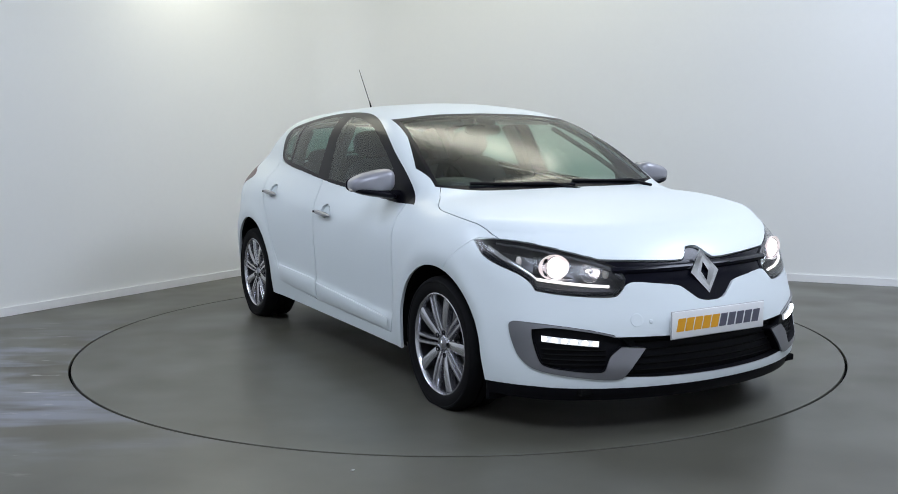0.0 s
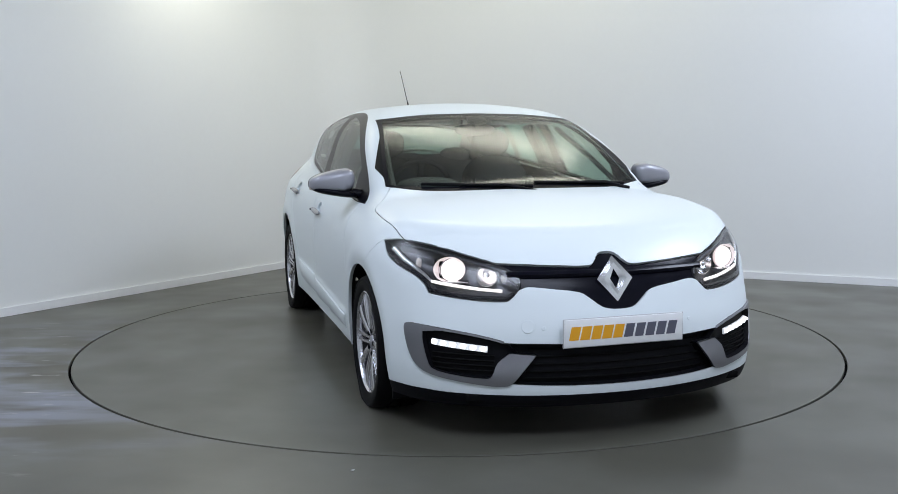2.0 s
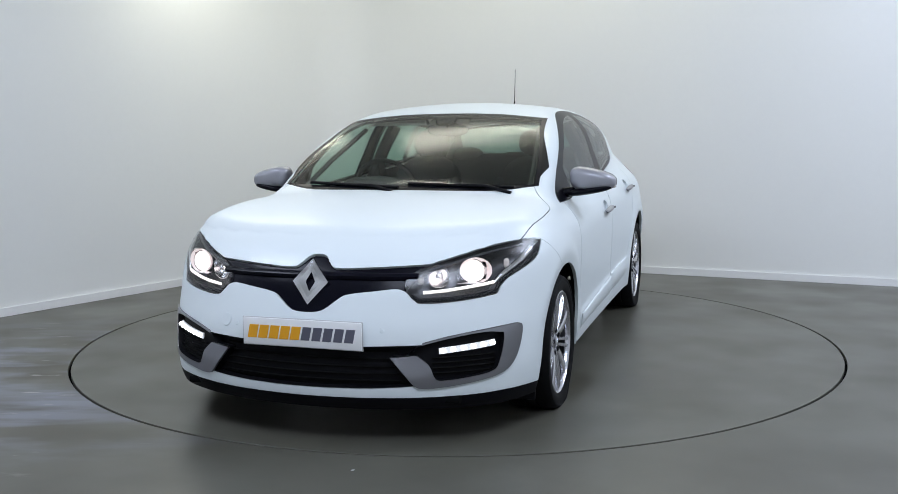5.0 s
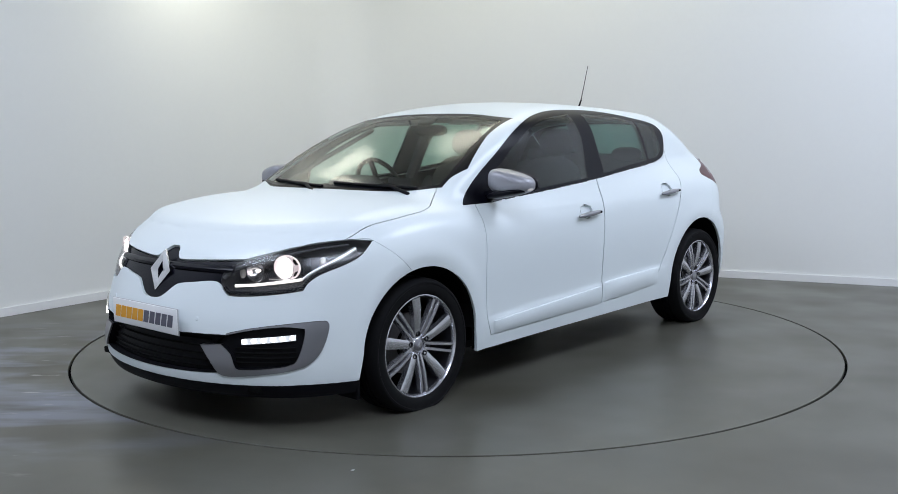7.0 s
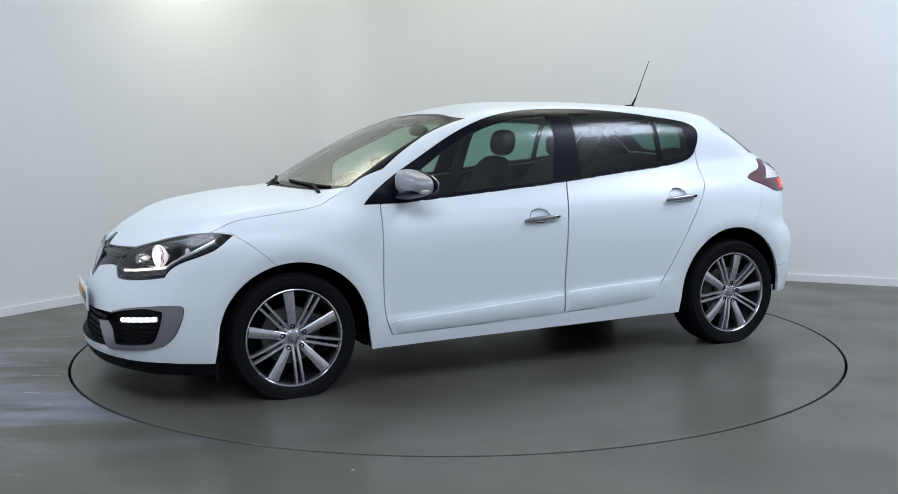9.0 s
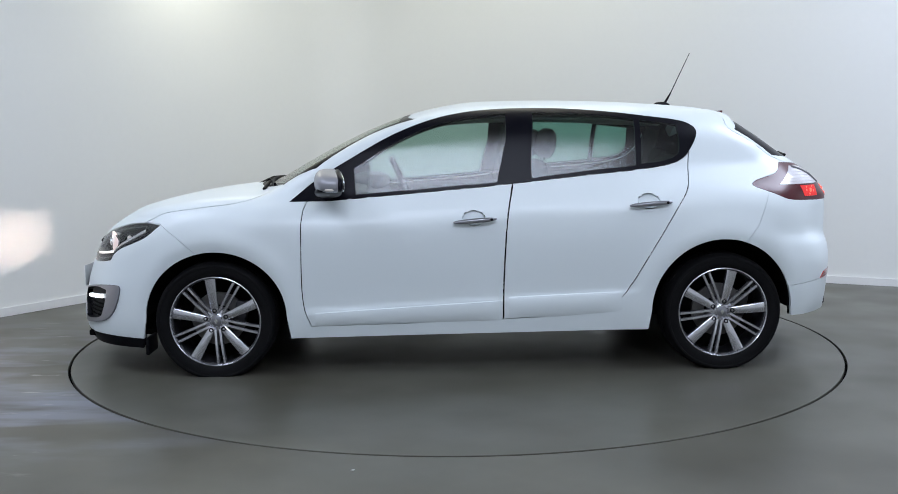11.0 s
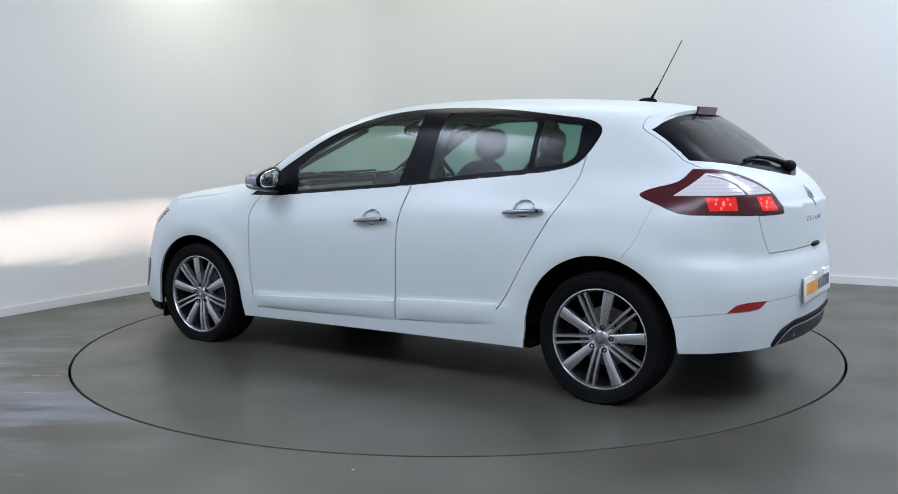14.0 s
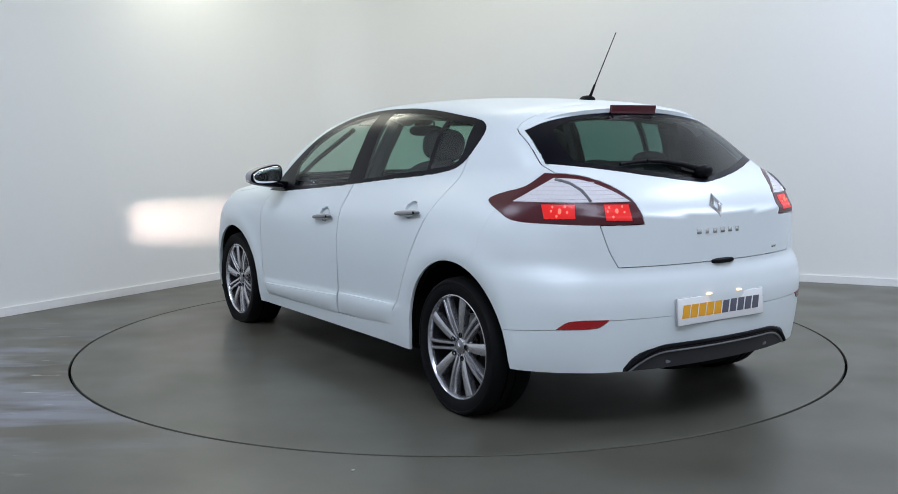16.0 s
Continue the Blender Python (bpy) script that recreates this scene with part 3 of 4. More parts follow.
def panel(name, faces, mat, parent, label="", both=False, right=False, gap=0.002, lip=0.016, sink=0.0):
    """One panel of the skin as a mesh with a small gap round it and an edge turned inwards."""
    polys = [[tuple(p) for p in f] for f in faces]
    if right or both:
        flipped = [[(x, -y, z) for x, y, z in reversed(f)] for f in polys]
        polys = flipped if right else polys + flipped
    index, pts, ids = {}, [], []
    for f in polys:
        row = []
        for p in f:
            key = tuple(round(c * 2e4) for c in p)
            if key not in index:
                index[key] = len(pts)
                pts.append(p)
            if index[key] not in row:
                row.append(index[key])
        if len(row) > 2:
            ids.append(row)
    pts = np.array(pts)
    nor = slope_of(pts)
    edges = {}
    for f in ids:
        for a, b in zip(f, f[1:] + f[:1]):
            edges[(a, b)] = f
    rim = [(a, b) for a, b in edges if (b, a) not in edges]
    shift = np.zeros_like(pts)
    for a, b in rim:
        d = pts[b] - pts[a]
        inn = np.cross(nor[a] + nor[b], d)
        inn /= np.linalg.norm(inn) + 1e-9
        shift[a] += inn
        shift[b] += inn
    size = np.linalg.norm(shift, axis=1, keepdims=True)
    pts = pts + np.where(size > 1e-6, shift / np.maximum(size, 1e-6), 0) * gap - nor * sink
    if lip:
        low, extra = {}, []
        for e in rim:
            for v in e:
                if v not in low:
                    low[v] = len(pts) + len(extra)
                    extra.append(pts[v] - nor[v] * lip)
        flange = [(b, a, low[a], low[b]) for a, b in rim]
        pts = np.concatenate([pts, np.array(extra)]) if extra else pts
    else:
        flange = []
    me = bpy.data.meshes.new(name)
    me.from_pydata(pts.tolist(), [], ids + flange)
    loops = []
    for f in ids:
        loops += [tuple(nor[v]) for v in f]
    me.polygons.foreach_set("use_smooth", [True] * len(ids) + [False] * len(flange))
    loops += [(0, 0, 0)] * (4 * len(flange))
    me.normals_split_custom_set(loops)
    me.materials.append(mat)
    ob = new(name, me)
    ob.parent = parent
    if label:
        tagged(ob, label)
    return ob


car = tagged(new("car"), "white five-door hatchback with lit headlamps on the turntable", "car")
panel("body_shell", take("body_shell"), PAINT, car, both=True, gap=0.001)
panel("bonnet", take("bonnet"), PAINT, car, both=True, gap=0.0032)
panel("front_bumper", take("front_bumper"), PAINT, car, both=True, gap=0.001)
panel("rear_bumper", take("rear_bumper"), PAINT, car, both=True, gap=0.0004)
panel("rear_valance", take("rear_valance"), PAINT, car, "white lower bumper skirt", both=True)
tailgate = panel("tailgate", take("tailgate"), PAINT, car, both=True, gap=0.0032)
panel("scuttle_panel", take("scuttle"), TRIM, car, "black plastic panel below the windscreen", both=True, gap=0.0)
panel("windscreen", take("windscreen"), GLASS, car, both=True, gap=0.0, lip=0.0).visible_shadow = False
panel("rear_window", take("rear_window"), REAR_TINT, tailgate, "dark tinted rear window", both=True, gap=0.0, lip=0.0).visible_shadow = False
panel("windscreen_edge", take("windscreen_edge"), BLACK, car, "black printed edge of the windscreen", both=True, gap=0.0, lip=0.004)
panel("rear_window_edge", take("rear_window_edge"), BLACK, tailgate, "black printed edge of the rear window", both=True, gap=0.0, lip=0.004)
panel("front_splitter", take("front_splitter"), TRIM, car, "black lower lip of the front bumper", both=True)
panel("diffuser", take("diffuser"), DARK_TRIM, car, "dark grey rear diffuser", both=True)
panel("upper_grille", take("upper_grille"), PIANO, car, "gloss black grille band", both=True, sink=0.010, lip=0.02)
panel("lower_grille", take("lower_grille"), TRIM, car, both=True, sink=0.035, lip=-0.036)
doors = {}
for right in (False, True):
    opts = dict(parent=car, right=right)
    doors["front", right] = panel("front_door", take("front_door"), PAINT, gap=0.0042, **opts)
    doors["rear", right] = panel("rear_door", take("rear_door"), PAINT, gap=0.0042, **opts)
    for key in ("front", "rear"):
        panel("handle_recess", take(key + "_cup"), PAINT, doors[key, right], right=right, gap=0.0, sink=0.014, lip=-0.014)
    panel("window_surround", take("window_surround"), BLACK, label="gloss black window frame", gap=0.0, **opts)
    for name, mat in (("front_side_window", SIDE_GLASS), ("rear_side_window", TINTED), ("quarter_window", TINTED)):
        panel(name, take(name), mat, gap=0.0, lip=0.0, **opts).visible_shadow = False
    lamp = panel("tail_lamp", take("tail_lamp"), RED, label="dark red rear lamp", gap=0.0012, **opts)
    for name, mat, label in (("tail_lamp_clear", CLEAR_LENS, "clear upper lens"), ("tail_lamp_inner", RED_GLOW, "glowing red light"), ("tail_lamp_outer", RED_GLOW, "glowing red light")):
        panel(name.replace("tail_lamp_", "") + "_lens", take(name), mat, lamp, label, right=right, gap=0.0, lip=0.006, sink=-0.0012)
    panel("rear_reflector", take("rear_reflector"), REFLECTOR_RED, label="red bumper reflector", gap=0.001, sink=-0.003, **opts)
    panel("fog_surround", take("fog_surround"), SATIN, label="satin grey frame round the daylight lamp", gap=0.001, sink=-0.008, lip=0.03, **opts)
    panel("fog_recess", take("fog_recess"), TRIM, gap=0.0, sink=0.022, lip=-0.028, **opts)
# dark shell added so the panel gaps read as shaded, not behind glass
closed = [n for n in REGIONS if "window" not in n and n not in ("windscreen", "windscreen_edge", "removed", "headlamp", "lower_grille", "fog_recess")]
panel("gap_shade_shell", take(*closed), INSIDE, car, "dark shell giving shade to the panel gaps", both=True, gap=0.0, lip=0.0, sink=0.032)
# ---- things on the skin ----
def on_skin(origin, way, lift=0.0):
    """The place where a ray from inside leaves the body, raised by lift, and the normal there."""
    o, w = np.array([origin], float), np.array([way], float)
    w /= np.linalg.norm(w)
    p = skin(o, w, 2.5)
    n = slope_of(p)
    return Vector(p[0] + n[0] * lift), Vector(n[0])


def at_front(y, z, lift=0.0):
    return on_skin((1.0, y, z), (1, 0, 0), lift)


def at_side(x, z, s=1, lift=0.0):
    return on_skin((x, 0.1 * s, z), (0, s, 0), lift)


def at_tail(y, z, lift=0.0):
    return on_skin((-1.0, y, z), (-1, 0, 0), lift)


def at_nose45(s, z, side=1, lift=0.0):
    d = 0.95
    return on_skin((-H * s + H * d, (H * s + H * d) * side, z), (H, H * side, 0), lift)


def surf(rows, thick=0.0):
    """A grid through rows of points, given thickness."""
    bm = bmesh.new()
    v = [[bm.verts.new(p) for p in r] for r in rows]
    for a, b in zip(v, v[1:]):
        for i in range(len(a) - 1):
            bm.faces.new((a[i], a[i + 1], b[i + 1], b[i]))
    if thick:
        bmesh.ops.recalc_face_normals(bm, faces=bm.faces)
        bmesh.ops.solidify(bm, geom=list(bm.faces), thickness=thick)
    return bm


# wheels
def spoke(a, r0, r1, w0, w1, y0, y1, depth, shift=0.0):
    bm = bmesh.new()
    c, s = math.cos(a), math.sin(a)
    rows = []
    for k in range(5):
        u = k / 4
        r, w, y = r0 + (r1 - r0) * u, w0 + (w1 - w0) * u, y0 + (y1 - y0) * u + 0.006 * math.sin(math.pi * u)
        rows.append([bm.verts.new((r * c - (t + shift) * s, yy, r * s + (t + shift) * c)) for t, yy in ((-w, y - depth), (-w, y - 0.004), (-w * 0.72, y), (w * 0.72, y), (w, y - 0.004), (w, y - depth))])
    for p, q in zip(rows, rows[1:]):
        for i in range(6):
            bm.faces.new((p[i], p[(i + 1) % 6], q[(i + 1) % 6], q[i]))
    bm.faces.new(rows[0])
    bm.faces.new(rows[-1][::-1])
    return bm


def make_wheel(phase, high):
    """A wheel with its wide spokes turned by phase; its tyre stands flat on the ground, high under the hub."""
    rim = part("wheel", lathe([(0.215, -0.20), (0.232, -0.197), (0.232, -0.185), (0.224, -0.17), (0.222, -0.06), (0.223, -0.016), (0.2265, -0.002), (0.2315, 0.004), (0.236, 0.002), (0.236, -0.006), (0.232, -0.02), (0.228, -0.17)], 72), ALLOY, car, "silver alloy wheel with wide and paired spokes")
    part("barrel", lathe([(0.2215, -0.17), (0.2205, -0.060), (0.2215, -0.020)], 72), DARK_ALLOY, rim, "dark inner barrel")
    bm = lathe([(0.225, -0.19), (0.245, -0.205), (0.285, -0.208), (0.300, -0.197), (0.3095, -0.175), (0.3115, -0.14), (0.3115, -0.112), (0.3005, -0.110), (0.3005, -0.102), (0.3115, -0.100), (0.3115, -0.066), (0.3005, -0.064), (0.3005, -0.056), (0.3115, -0.054), (0.3095, -0.016), (0.301, 0.004), (0.294, 0.012), (0.286, 0.0135), (0.283, 0.011), (0.262, 0.013), (0.246, 0.008), (0.236, 0.003), (0.228, -0.006)], 120)
    for v in bm.verts:
        press = max(0.0, 0.001 - high - v.co.z)
        if press:
            v.co.z += press
        near = max(0.0, -v.co.z - 0.236) / 0.06
        v.co.y += math.copysign(0.008, v.co.y + 0.10) * min(1, near)
    part("tyre", bm, RUBBER, rim, "black low-profile tyre")
    for k in range(5):
        a = radians(phase + 72 * k)
        part("spoke", spoke(a, 0.040, 0.2225, 0.0165, 0.0265, -0.020, -0.004, 0.034), ALLOY, rim)
        for d in (-1, 1):
            part("thin_spoke", spoke(a + radians(36) + d * radians(1.6), 0.045, 0.2225, 0.0075, 0.0075, -0.021, -0.005, 0.030, d * 0.0105), ALLOY, rim)
    part("hub", lathe([(0.0, -0.022), (0.030, -0.022), (0.034, -0.026), (0.062, -0.030), (0.070, -0.040), (0.070, -0.075), (0.0, -0.075)], 40), ALLOY, rim)
    part("centre_cap", lathe([(0.0, -0.013), (0.020, -0.014), (0.027, -0.018), (0.028, -0.024), (0.0, -0.024)], 32), SATIN, rim, "grey hub cap")
    bm = prism([(-0.010, 0), (0, -0.016), (0.010, 0), (0, 0.016)], 0.003, 0.001)
    bm.transform(pose(0, -0.0135, 0, -90))
    part("hub_badge", bm, CHROME, rim)
    for k in range(5):
        a = radians(phase + 72 * k)
        bm = lathe([(0.0, -0.014), (0.006, -0.014), (0.0075, -0.010), (0.0115, -0.009), (0.0125, -0.014), (0.0125, -0.04), (0.0, -0.04)], 16)
        bm.transform(pose(0.055 * math.cos(a), -0.004, 0.055 * math.sin(a)))
        part("wheel_bolt", bm, TRIM, rim, "dark bolt in its recess")
    part("barrel_back", lathe([(0.222, -0.165), (0.10, -0.175), (0.0, -0.175)], 40), INSIDE, rim, "dark inner face of the wheel")
    part("brake_disc", lathe([(0.075, -0.088), (0.14, -0.088), (0.14, -0.11), (0.075, -0.11)], 48, closed=True), STEEL, rim, "worn steel brake disc")
    part("caliper", box(0.07, 0.06, 0.13, 0.012, pose(-0.115, -0.098, 0.03, 0, -14)), DARK_ALLOY, rim)
    return rim


WHEEL_Y = 0.870
for x, y, phase, high, turn in ((1.322, WHEEL_Y, 84, 0.288, 0), (-1.326, WHEEL_Y, 30, 0.300, 0), (1.322, -WHEEL_Y, 106, 0.288, 180), (-1.326, -WHEEL_Y, 48, 0.300, 180)):
    make_wheel(phase, high).matrix_basis = pose(x, y, high, 0, 0, turn)
# wheel housings and underbody
for x, r in ((1.316, 0.372), (-1.318, 0.382)):
    for s in (1, -1):
        bm = lathe([(r, -0.40), (r, -0.02), (r + 0.006, -0.02), (r + 0.006, -0.41), (0.0, -0.41), (0.0, -0.40)], 40, math.pi)
        bm.transform(pose(x, 0.865 * s, 0.31, 0, 0, 0) @ Matrix.Diagonal((1, s, 1, 1)))
        part("wheel_housing", bm, INSIDE, car, "black plastic wheel arch liner")
for x0, x1, w, z in ((1.70, 2.06, 0.62, 0.175), (0.93, 1.72, 0.46, 0.19), (-0.94, 0.95, 0.80, 0.20), (-1.72, -0.92, 0.46, 0.24), (-1.93, -1.70, 0.56, 0.285)):
    part("underbody", box(x1 - x0, 2 * w, 0.03, 0.006, pose((x0 + x1) / 2, 0, z + 0.015)), INSIDE, car, "black underbody panel")
part("exhaust_silencer", blob(0.16, 0.30, 0.075, 3, pose(-1.78, -0.10, 0.26)), INSIDE, car, "dark exhaust box")
part("diffuser_edge", tube([at_tail(y, 0.366 - 0.085 * (max(0, abs(y) - 0.30) / 0.2) ** 2.2, 0.002)[0] for y in np.linspace(-0.50, 0.50, 31)], 0.010, 8), TRIM, car, "black upper edge of the diffuser")
part("diffuser_strip", tube([at_tail(y, 0.345 - 0.070 * (max(0, abs(y) - 0.30) / 0.18) ** 2.2, 0.004)[0] for y in np.linspace(-0.48, 0.48, 31)], 0.0045, 8), SATIN, car, "thin silver strip along the diffuser")
for y in (-0.30, 0.30):
    part("diffuser_fin", box(0.05, 0.035, 0.06, 0.008, pose(-2.028, y, 0.315, 0, 12)), SATIN, car)
for s in (1, -1):
    part("mud_flap", box(0.02, 0.16, 0.09, 0.006, pose(1.685, 0.76 * s, 0.155)), TRIM, car, "black plastic deflector")

# headlamps
def headlamp(right):
    s = -1 if right else 1
    cover = panel("headlamp", take("headlamp"), COVER, car, "clear headlamp with lit low beam", right=right, gap=0.0015, lip=0.0)
    cover.visible_shadow = False
    panel("lamp_housing", take("headlamp"), HOUSING, cover, "dark grey lamp housing", right=right, gap=0.0015, lip=-0.092, sink=0.096)
    rim = [(-1.168, 0.658), (-1.126, 0.694), (-1.058, 0.720), (-0.953, 0.747), (-0.851, 0.771), (-0.750, 0.788), (-0.629, 0.799)]
    lo = [(-1.159, 0.600), (-1.136, 0.580), (-1.008, 0.582), (-0.906, 0.592), (-0.822, 0.604), (-0.798, 0.636), (-0.747, 0.668), (-0.648, 0.704), (-0.578, 0.739)]
    part("lower_bezel", tube([at_nose45(a, b + 0.006, s, -0.012)[0] for a, b in lo], 0.010), BLACK, cover)
    bar = [(-1.115, 0.612), (-1.03, 0.618), (-0.95, 0.627), (-0.87, 0.636), (-0.822, 0.643)]
    part("light_bar", tube([at_nose45(a, b + 0.004, s, -0.014)[0] for a, b in bar], 0.0065), LIGHTBAR, cover, "glowing position light strip")
    part("chrome_strip", tube([at_nose45(a, b, s, -0.015)[0] for a, b in ((-0.822, 0.643), (-0.795, 0.664), (-0.74, 0.694), (-0.67, 0.726), (-0.60, 0.766))], 0.008, taper=2.0), CHROME, cover)
    part("side_lens", blob(0.012, 0.012, 0.022, 2.5, Matrix.Translation(at_nose45(-0.735, 0.722, s, -0.03)[0])), AMBER, cover)
    part("brow", tube([at_nose45(a, b - 0.012, s, -0.018)[0] for a, b in rim], 0.012, taper=0.5), DARK_ALLOY, cover, "dark grey upper trim of the lamp")
    # main lamp: a shielded burner behind a slot gives the beam its flat upper edge
    c = Vector((1.880, 0.632 * s, 0.688))
    m = Matrix.Translation(c)
    part("bulb", box(0.002, 0.022, 0.008, 0, m @ pose(-0.076, 0, 0.0)), BULB, cover)
    for sx, sy, sz, x, y, z in ((0.004, 0.09, 0.07, -0.082, 0, 0), (0.084, 0.004, 0.07, -0.040, 0.045, 0), (0.084, 0.004, 0.07, -0.040, -0.045, 0), (0.084, 0.09, 0.004, -0.040, 0, 0.035), (0.084, 0.09, 0.004, -0.040, 0, -0.035),
                               (0.004, 0.09, 0.032, 0.0, 0, 0.0175), (0.004, 0.09, 0.016, 0.0, 0, -0.0275)):
        part("projector_wall", box(sx, sy, sz, 0, m @ pose(x, y, z)), INSIDE, cover)
    bm = lathe([(0.0, 0.016), (0.018, 0.014), (0.034, 0.008), (0.044, 0.0), (0.044, -0.002), (0.0, -0.002)], 40)
    bm.transform(m @ pose(0.006, 0, 0, 0, 0, -90))
    part("projector_lens", bm, LAMP_GLOW, cover, "brightly lit projector lens").visible_shadow = False
    bm = lathe([(0.041, 0.0), (0.045, 0.010), (0.049, 0.010), (0.049, -0.03), (0.041, -0.03)], 40, closed=True)
    bm.transform(m @ pose(0.004, 0, 0, 0, 0, -90))
    part("projector_ring", bm, CHROME, cover)
    # added glowing ring: the lens's halo of glare, given as a shape
    bm = lathe([(0.046, -0.006), (0.052, 0.004), (0.062, 0.016), (0.066, 0.018), (0.066, 0.010), (0.046, -0.012)], 24, closed=True)
    bm.transform(m @ pose(0.002, 0.006 * s, 0.002, 0, 0, -90 + 16 * s) @ Matrix.Diagonal((1.0, 1.0, 0.80, 1)))
    part("glare_halo", bm, HALO_GLOW, cover, "glowing ring for the glare round the lens").visible_shadow = False
    part("reflector_shelf", box(0.07, 0.10, 0.006, 0.002, m @ pose(0.012, -0.02 * s, -0.048, 0, 0, 20 * s)), CHROME, cover)
    d = Vector((1.945, 0.498 * s, 0.668))
    bm = lathe([(0.006, -0.030), (0.024, -0.022), (0.040, -0.004), (0.045, 0.010), (0.047, 0.010), (0.047, -0.03)], 40)
    bm.transform(Matrix.Translation(d) @ pose(0, 0, 0, 0, 0, -90 + 12 * s))
    part("reflector_bowl", bm, CHROME, cover)
    part("reflector_bulb", blob(0.016, 0.007, 0.007, 2, Matrix.Translation(d + Vector((-0.006, 0, 0)))), LAMP_GLOW, cover)
    part("bulb_shield", blob(0.006, 0.010, 0.010, 2, Matrix.Translation(d + Vector((0.012, 0, 0)))), CHROME, cover)
    e = Vector((1.965, 0.428 * s, 0.655))
    part("indicator_bowl", blob(0.012, 0.015, 0.022, 2.2, Matrix.Translation(e)), AMBER, cover)


headlamp(False)
headlamp(True)

# raised strips along the foot of the doors; glowing cores and ribs of the rear lamps
for s in (1, -1):
    for key, x0, x1 in (("front", 0.805, -0.163), ("rear", -0.200, -0.790)):
        rows = []
        for i in range(25):
            x = x0 + (x1 - x0) * i / 24
            top = 0.372 - 0.055 * x if key == "front" else 0.397 - 0.040 * (x + 0.2)
            low = (0.272 - 0.018 * x) if key == "front" else 0.290 + 0.075 * max(0, -0.45 - x)
            rise = min(1, 9 * min(abs(x - x0) + 0.02, abs(x - x1)) + (0.25 if key == "front" else 0.0))
            rows.append([at_side(x, top + (low - top) * u, s, h * rise)[0] for u, h in ((0.0, 0.0008), (0.035, 0.0085), (0.12, 0.0105), (0.5, 0.0100), (0.85, 0.0075), (1.0, 0.0006))])
        part("door_moulding", surf(rows), PAINT, doors[key, s < 0])
    for a, z in ((-0.801, 0.927), (-1.026, 0.925)):
        d = 0.95
        p = on_skin((H * a - H * d, (H * a + H * d) * s, z), (-H, H * s, 0), 0.001)[0]
        part("lamp_core", blob(0.007, 0.007, 0.012, 2, Matrix.Translation(p), 10), RED_CORE, car, "glowing red bulb")
        for da, dz in ((0.035, 0.0), (-0.03, -0.004), (0.012, -0.02), (-0.02, 0.018), (0.03, 0.016)):
            p = on_skin((H * (a + da) - H * d, (H * (a + da) + H * d) * s, z + dz), (-H, H * s, 0), 0.0)[0]
            part("lamp_core", blob(0.0045, 0.0045, 0.006, 2, Matrix.Translation(p), 6), RED_CORE, car)
    for k in range(5):
        z = 0.975 + 0.016 * k
        a0, a1 = -0.646 - 0.026 * k, -1.051 + 0.030 * k
        d = 0.95
        part("lens_rib", tube([on_skin((H * a - H * d, (H * a + H * d) * s, z), (-H, H * s, 0), 0.0)[0] for a in np.linspace(a0, a1, 9)], 0.0028, 6), CLEAR_LENS, car)

    part("lens_divider", tube([on_skin((H * a - H * 0.95, (H * a + H * 0.95) * s, z), (-H, H * s, 0), 0.002)[0] for a, z in ((-0.774, 1.050), (-0.836, 1.034), (-0.886, 1.006), (-0.924, 0.964))], 0.007, 8), SATIN, car, "grey divider of the rear lamp")

# daylight lamps, lower slats, badges, sensors
for s in (1, -1):
    strip_lamp = part("daylight_lamp", surf([[at_nose45(-1.082 + 0.233 * i / 10, 0.399 + 0.0215 * i / 10 - h, s, -0.006)[0] for i in range(11)] for h in (0.0, 0.012, 0.024)], 0.008), DRL_GLOW, car, "lit white daylight strip")
    for k in range(6):
        p = at_nose45(-1.068 + 0.041 * k, 0.389 + 0.0038 * k, s, -0.001)[0]
        part("led", blob(0.007, 0.012, 0.0085, 2.4, Matrix.Translation(p), 8), LED_GLOW, strip_lamp)
    for k in range(4):
        z = 0.300 + 0.020 * k
        part("fog_slat", tube([at_nose45(-1.11 + 0.26 * i / 8, z + 0.004 * i / 8, s, -0.014)[0] for i in range(9)], 0.004, 6), INSIDE, car)
    c, n = at_front(0.385 * s, 0.478, 0.0)
    bm = lathe([(0.0, 0.0015), (0.026, 0.0015), (0.0275, 0.0), (0.0275, -0.004), (0.0, -0.004)], 32)
    if s < 0:
        bm.transform(Matrix.Translation(c) @ n.to_track_quat("Y", "Z").to_matrix().to_4x4())
        part("tow_eye_cover", bm, PAINT, car)
    else:
        bm.free()
    c, n = at_front(0.325 * s, 0.470, 0.0)
    bm = lathe([(0.0, 0.002), (0.007, 0.002), (0.009, 0.0), (0.009, -0.004), (0.0, -0.004)], 20)
    bm.transform(Matrix.Translation(c) @ n.to_track_quat("Y", "Z").to_matrix().to_4x4())
    part("parking_sensor", bm, PAINT, car)
for k in range(5):
    z = 0.268 + 0.030 * k
    w = 0.405 - 0.004 * k
    part("grille_slat", tube([at_front(-w + 2 * w * i / 20, z, -0.028)[0] for i in range(21)], 0.0045, 8), INSIDE, car)
bm = surf([[at_front(-0.44 + 0.88 * i / 28, z, -0.003 + d)[0] for i in range(29)] for z, d in ((0.690, 0), (0.683, 0.007), (0.672, 0.009), (0.664, 0))], 0.004)
part("grille_bar", bm, PIANO, car)


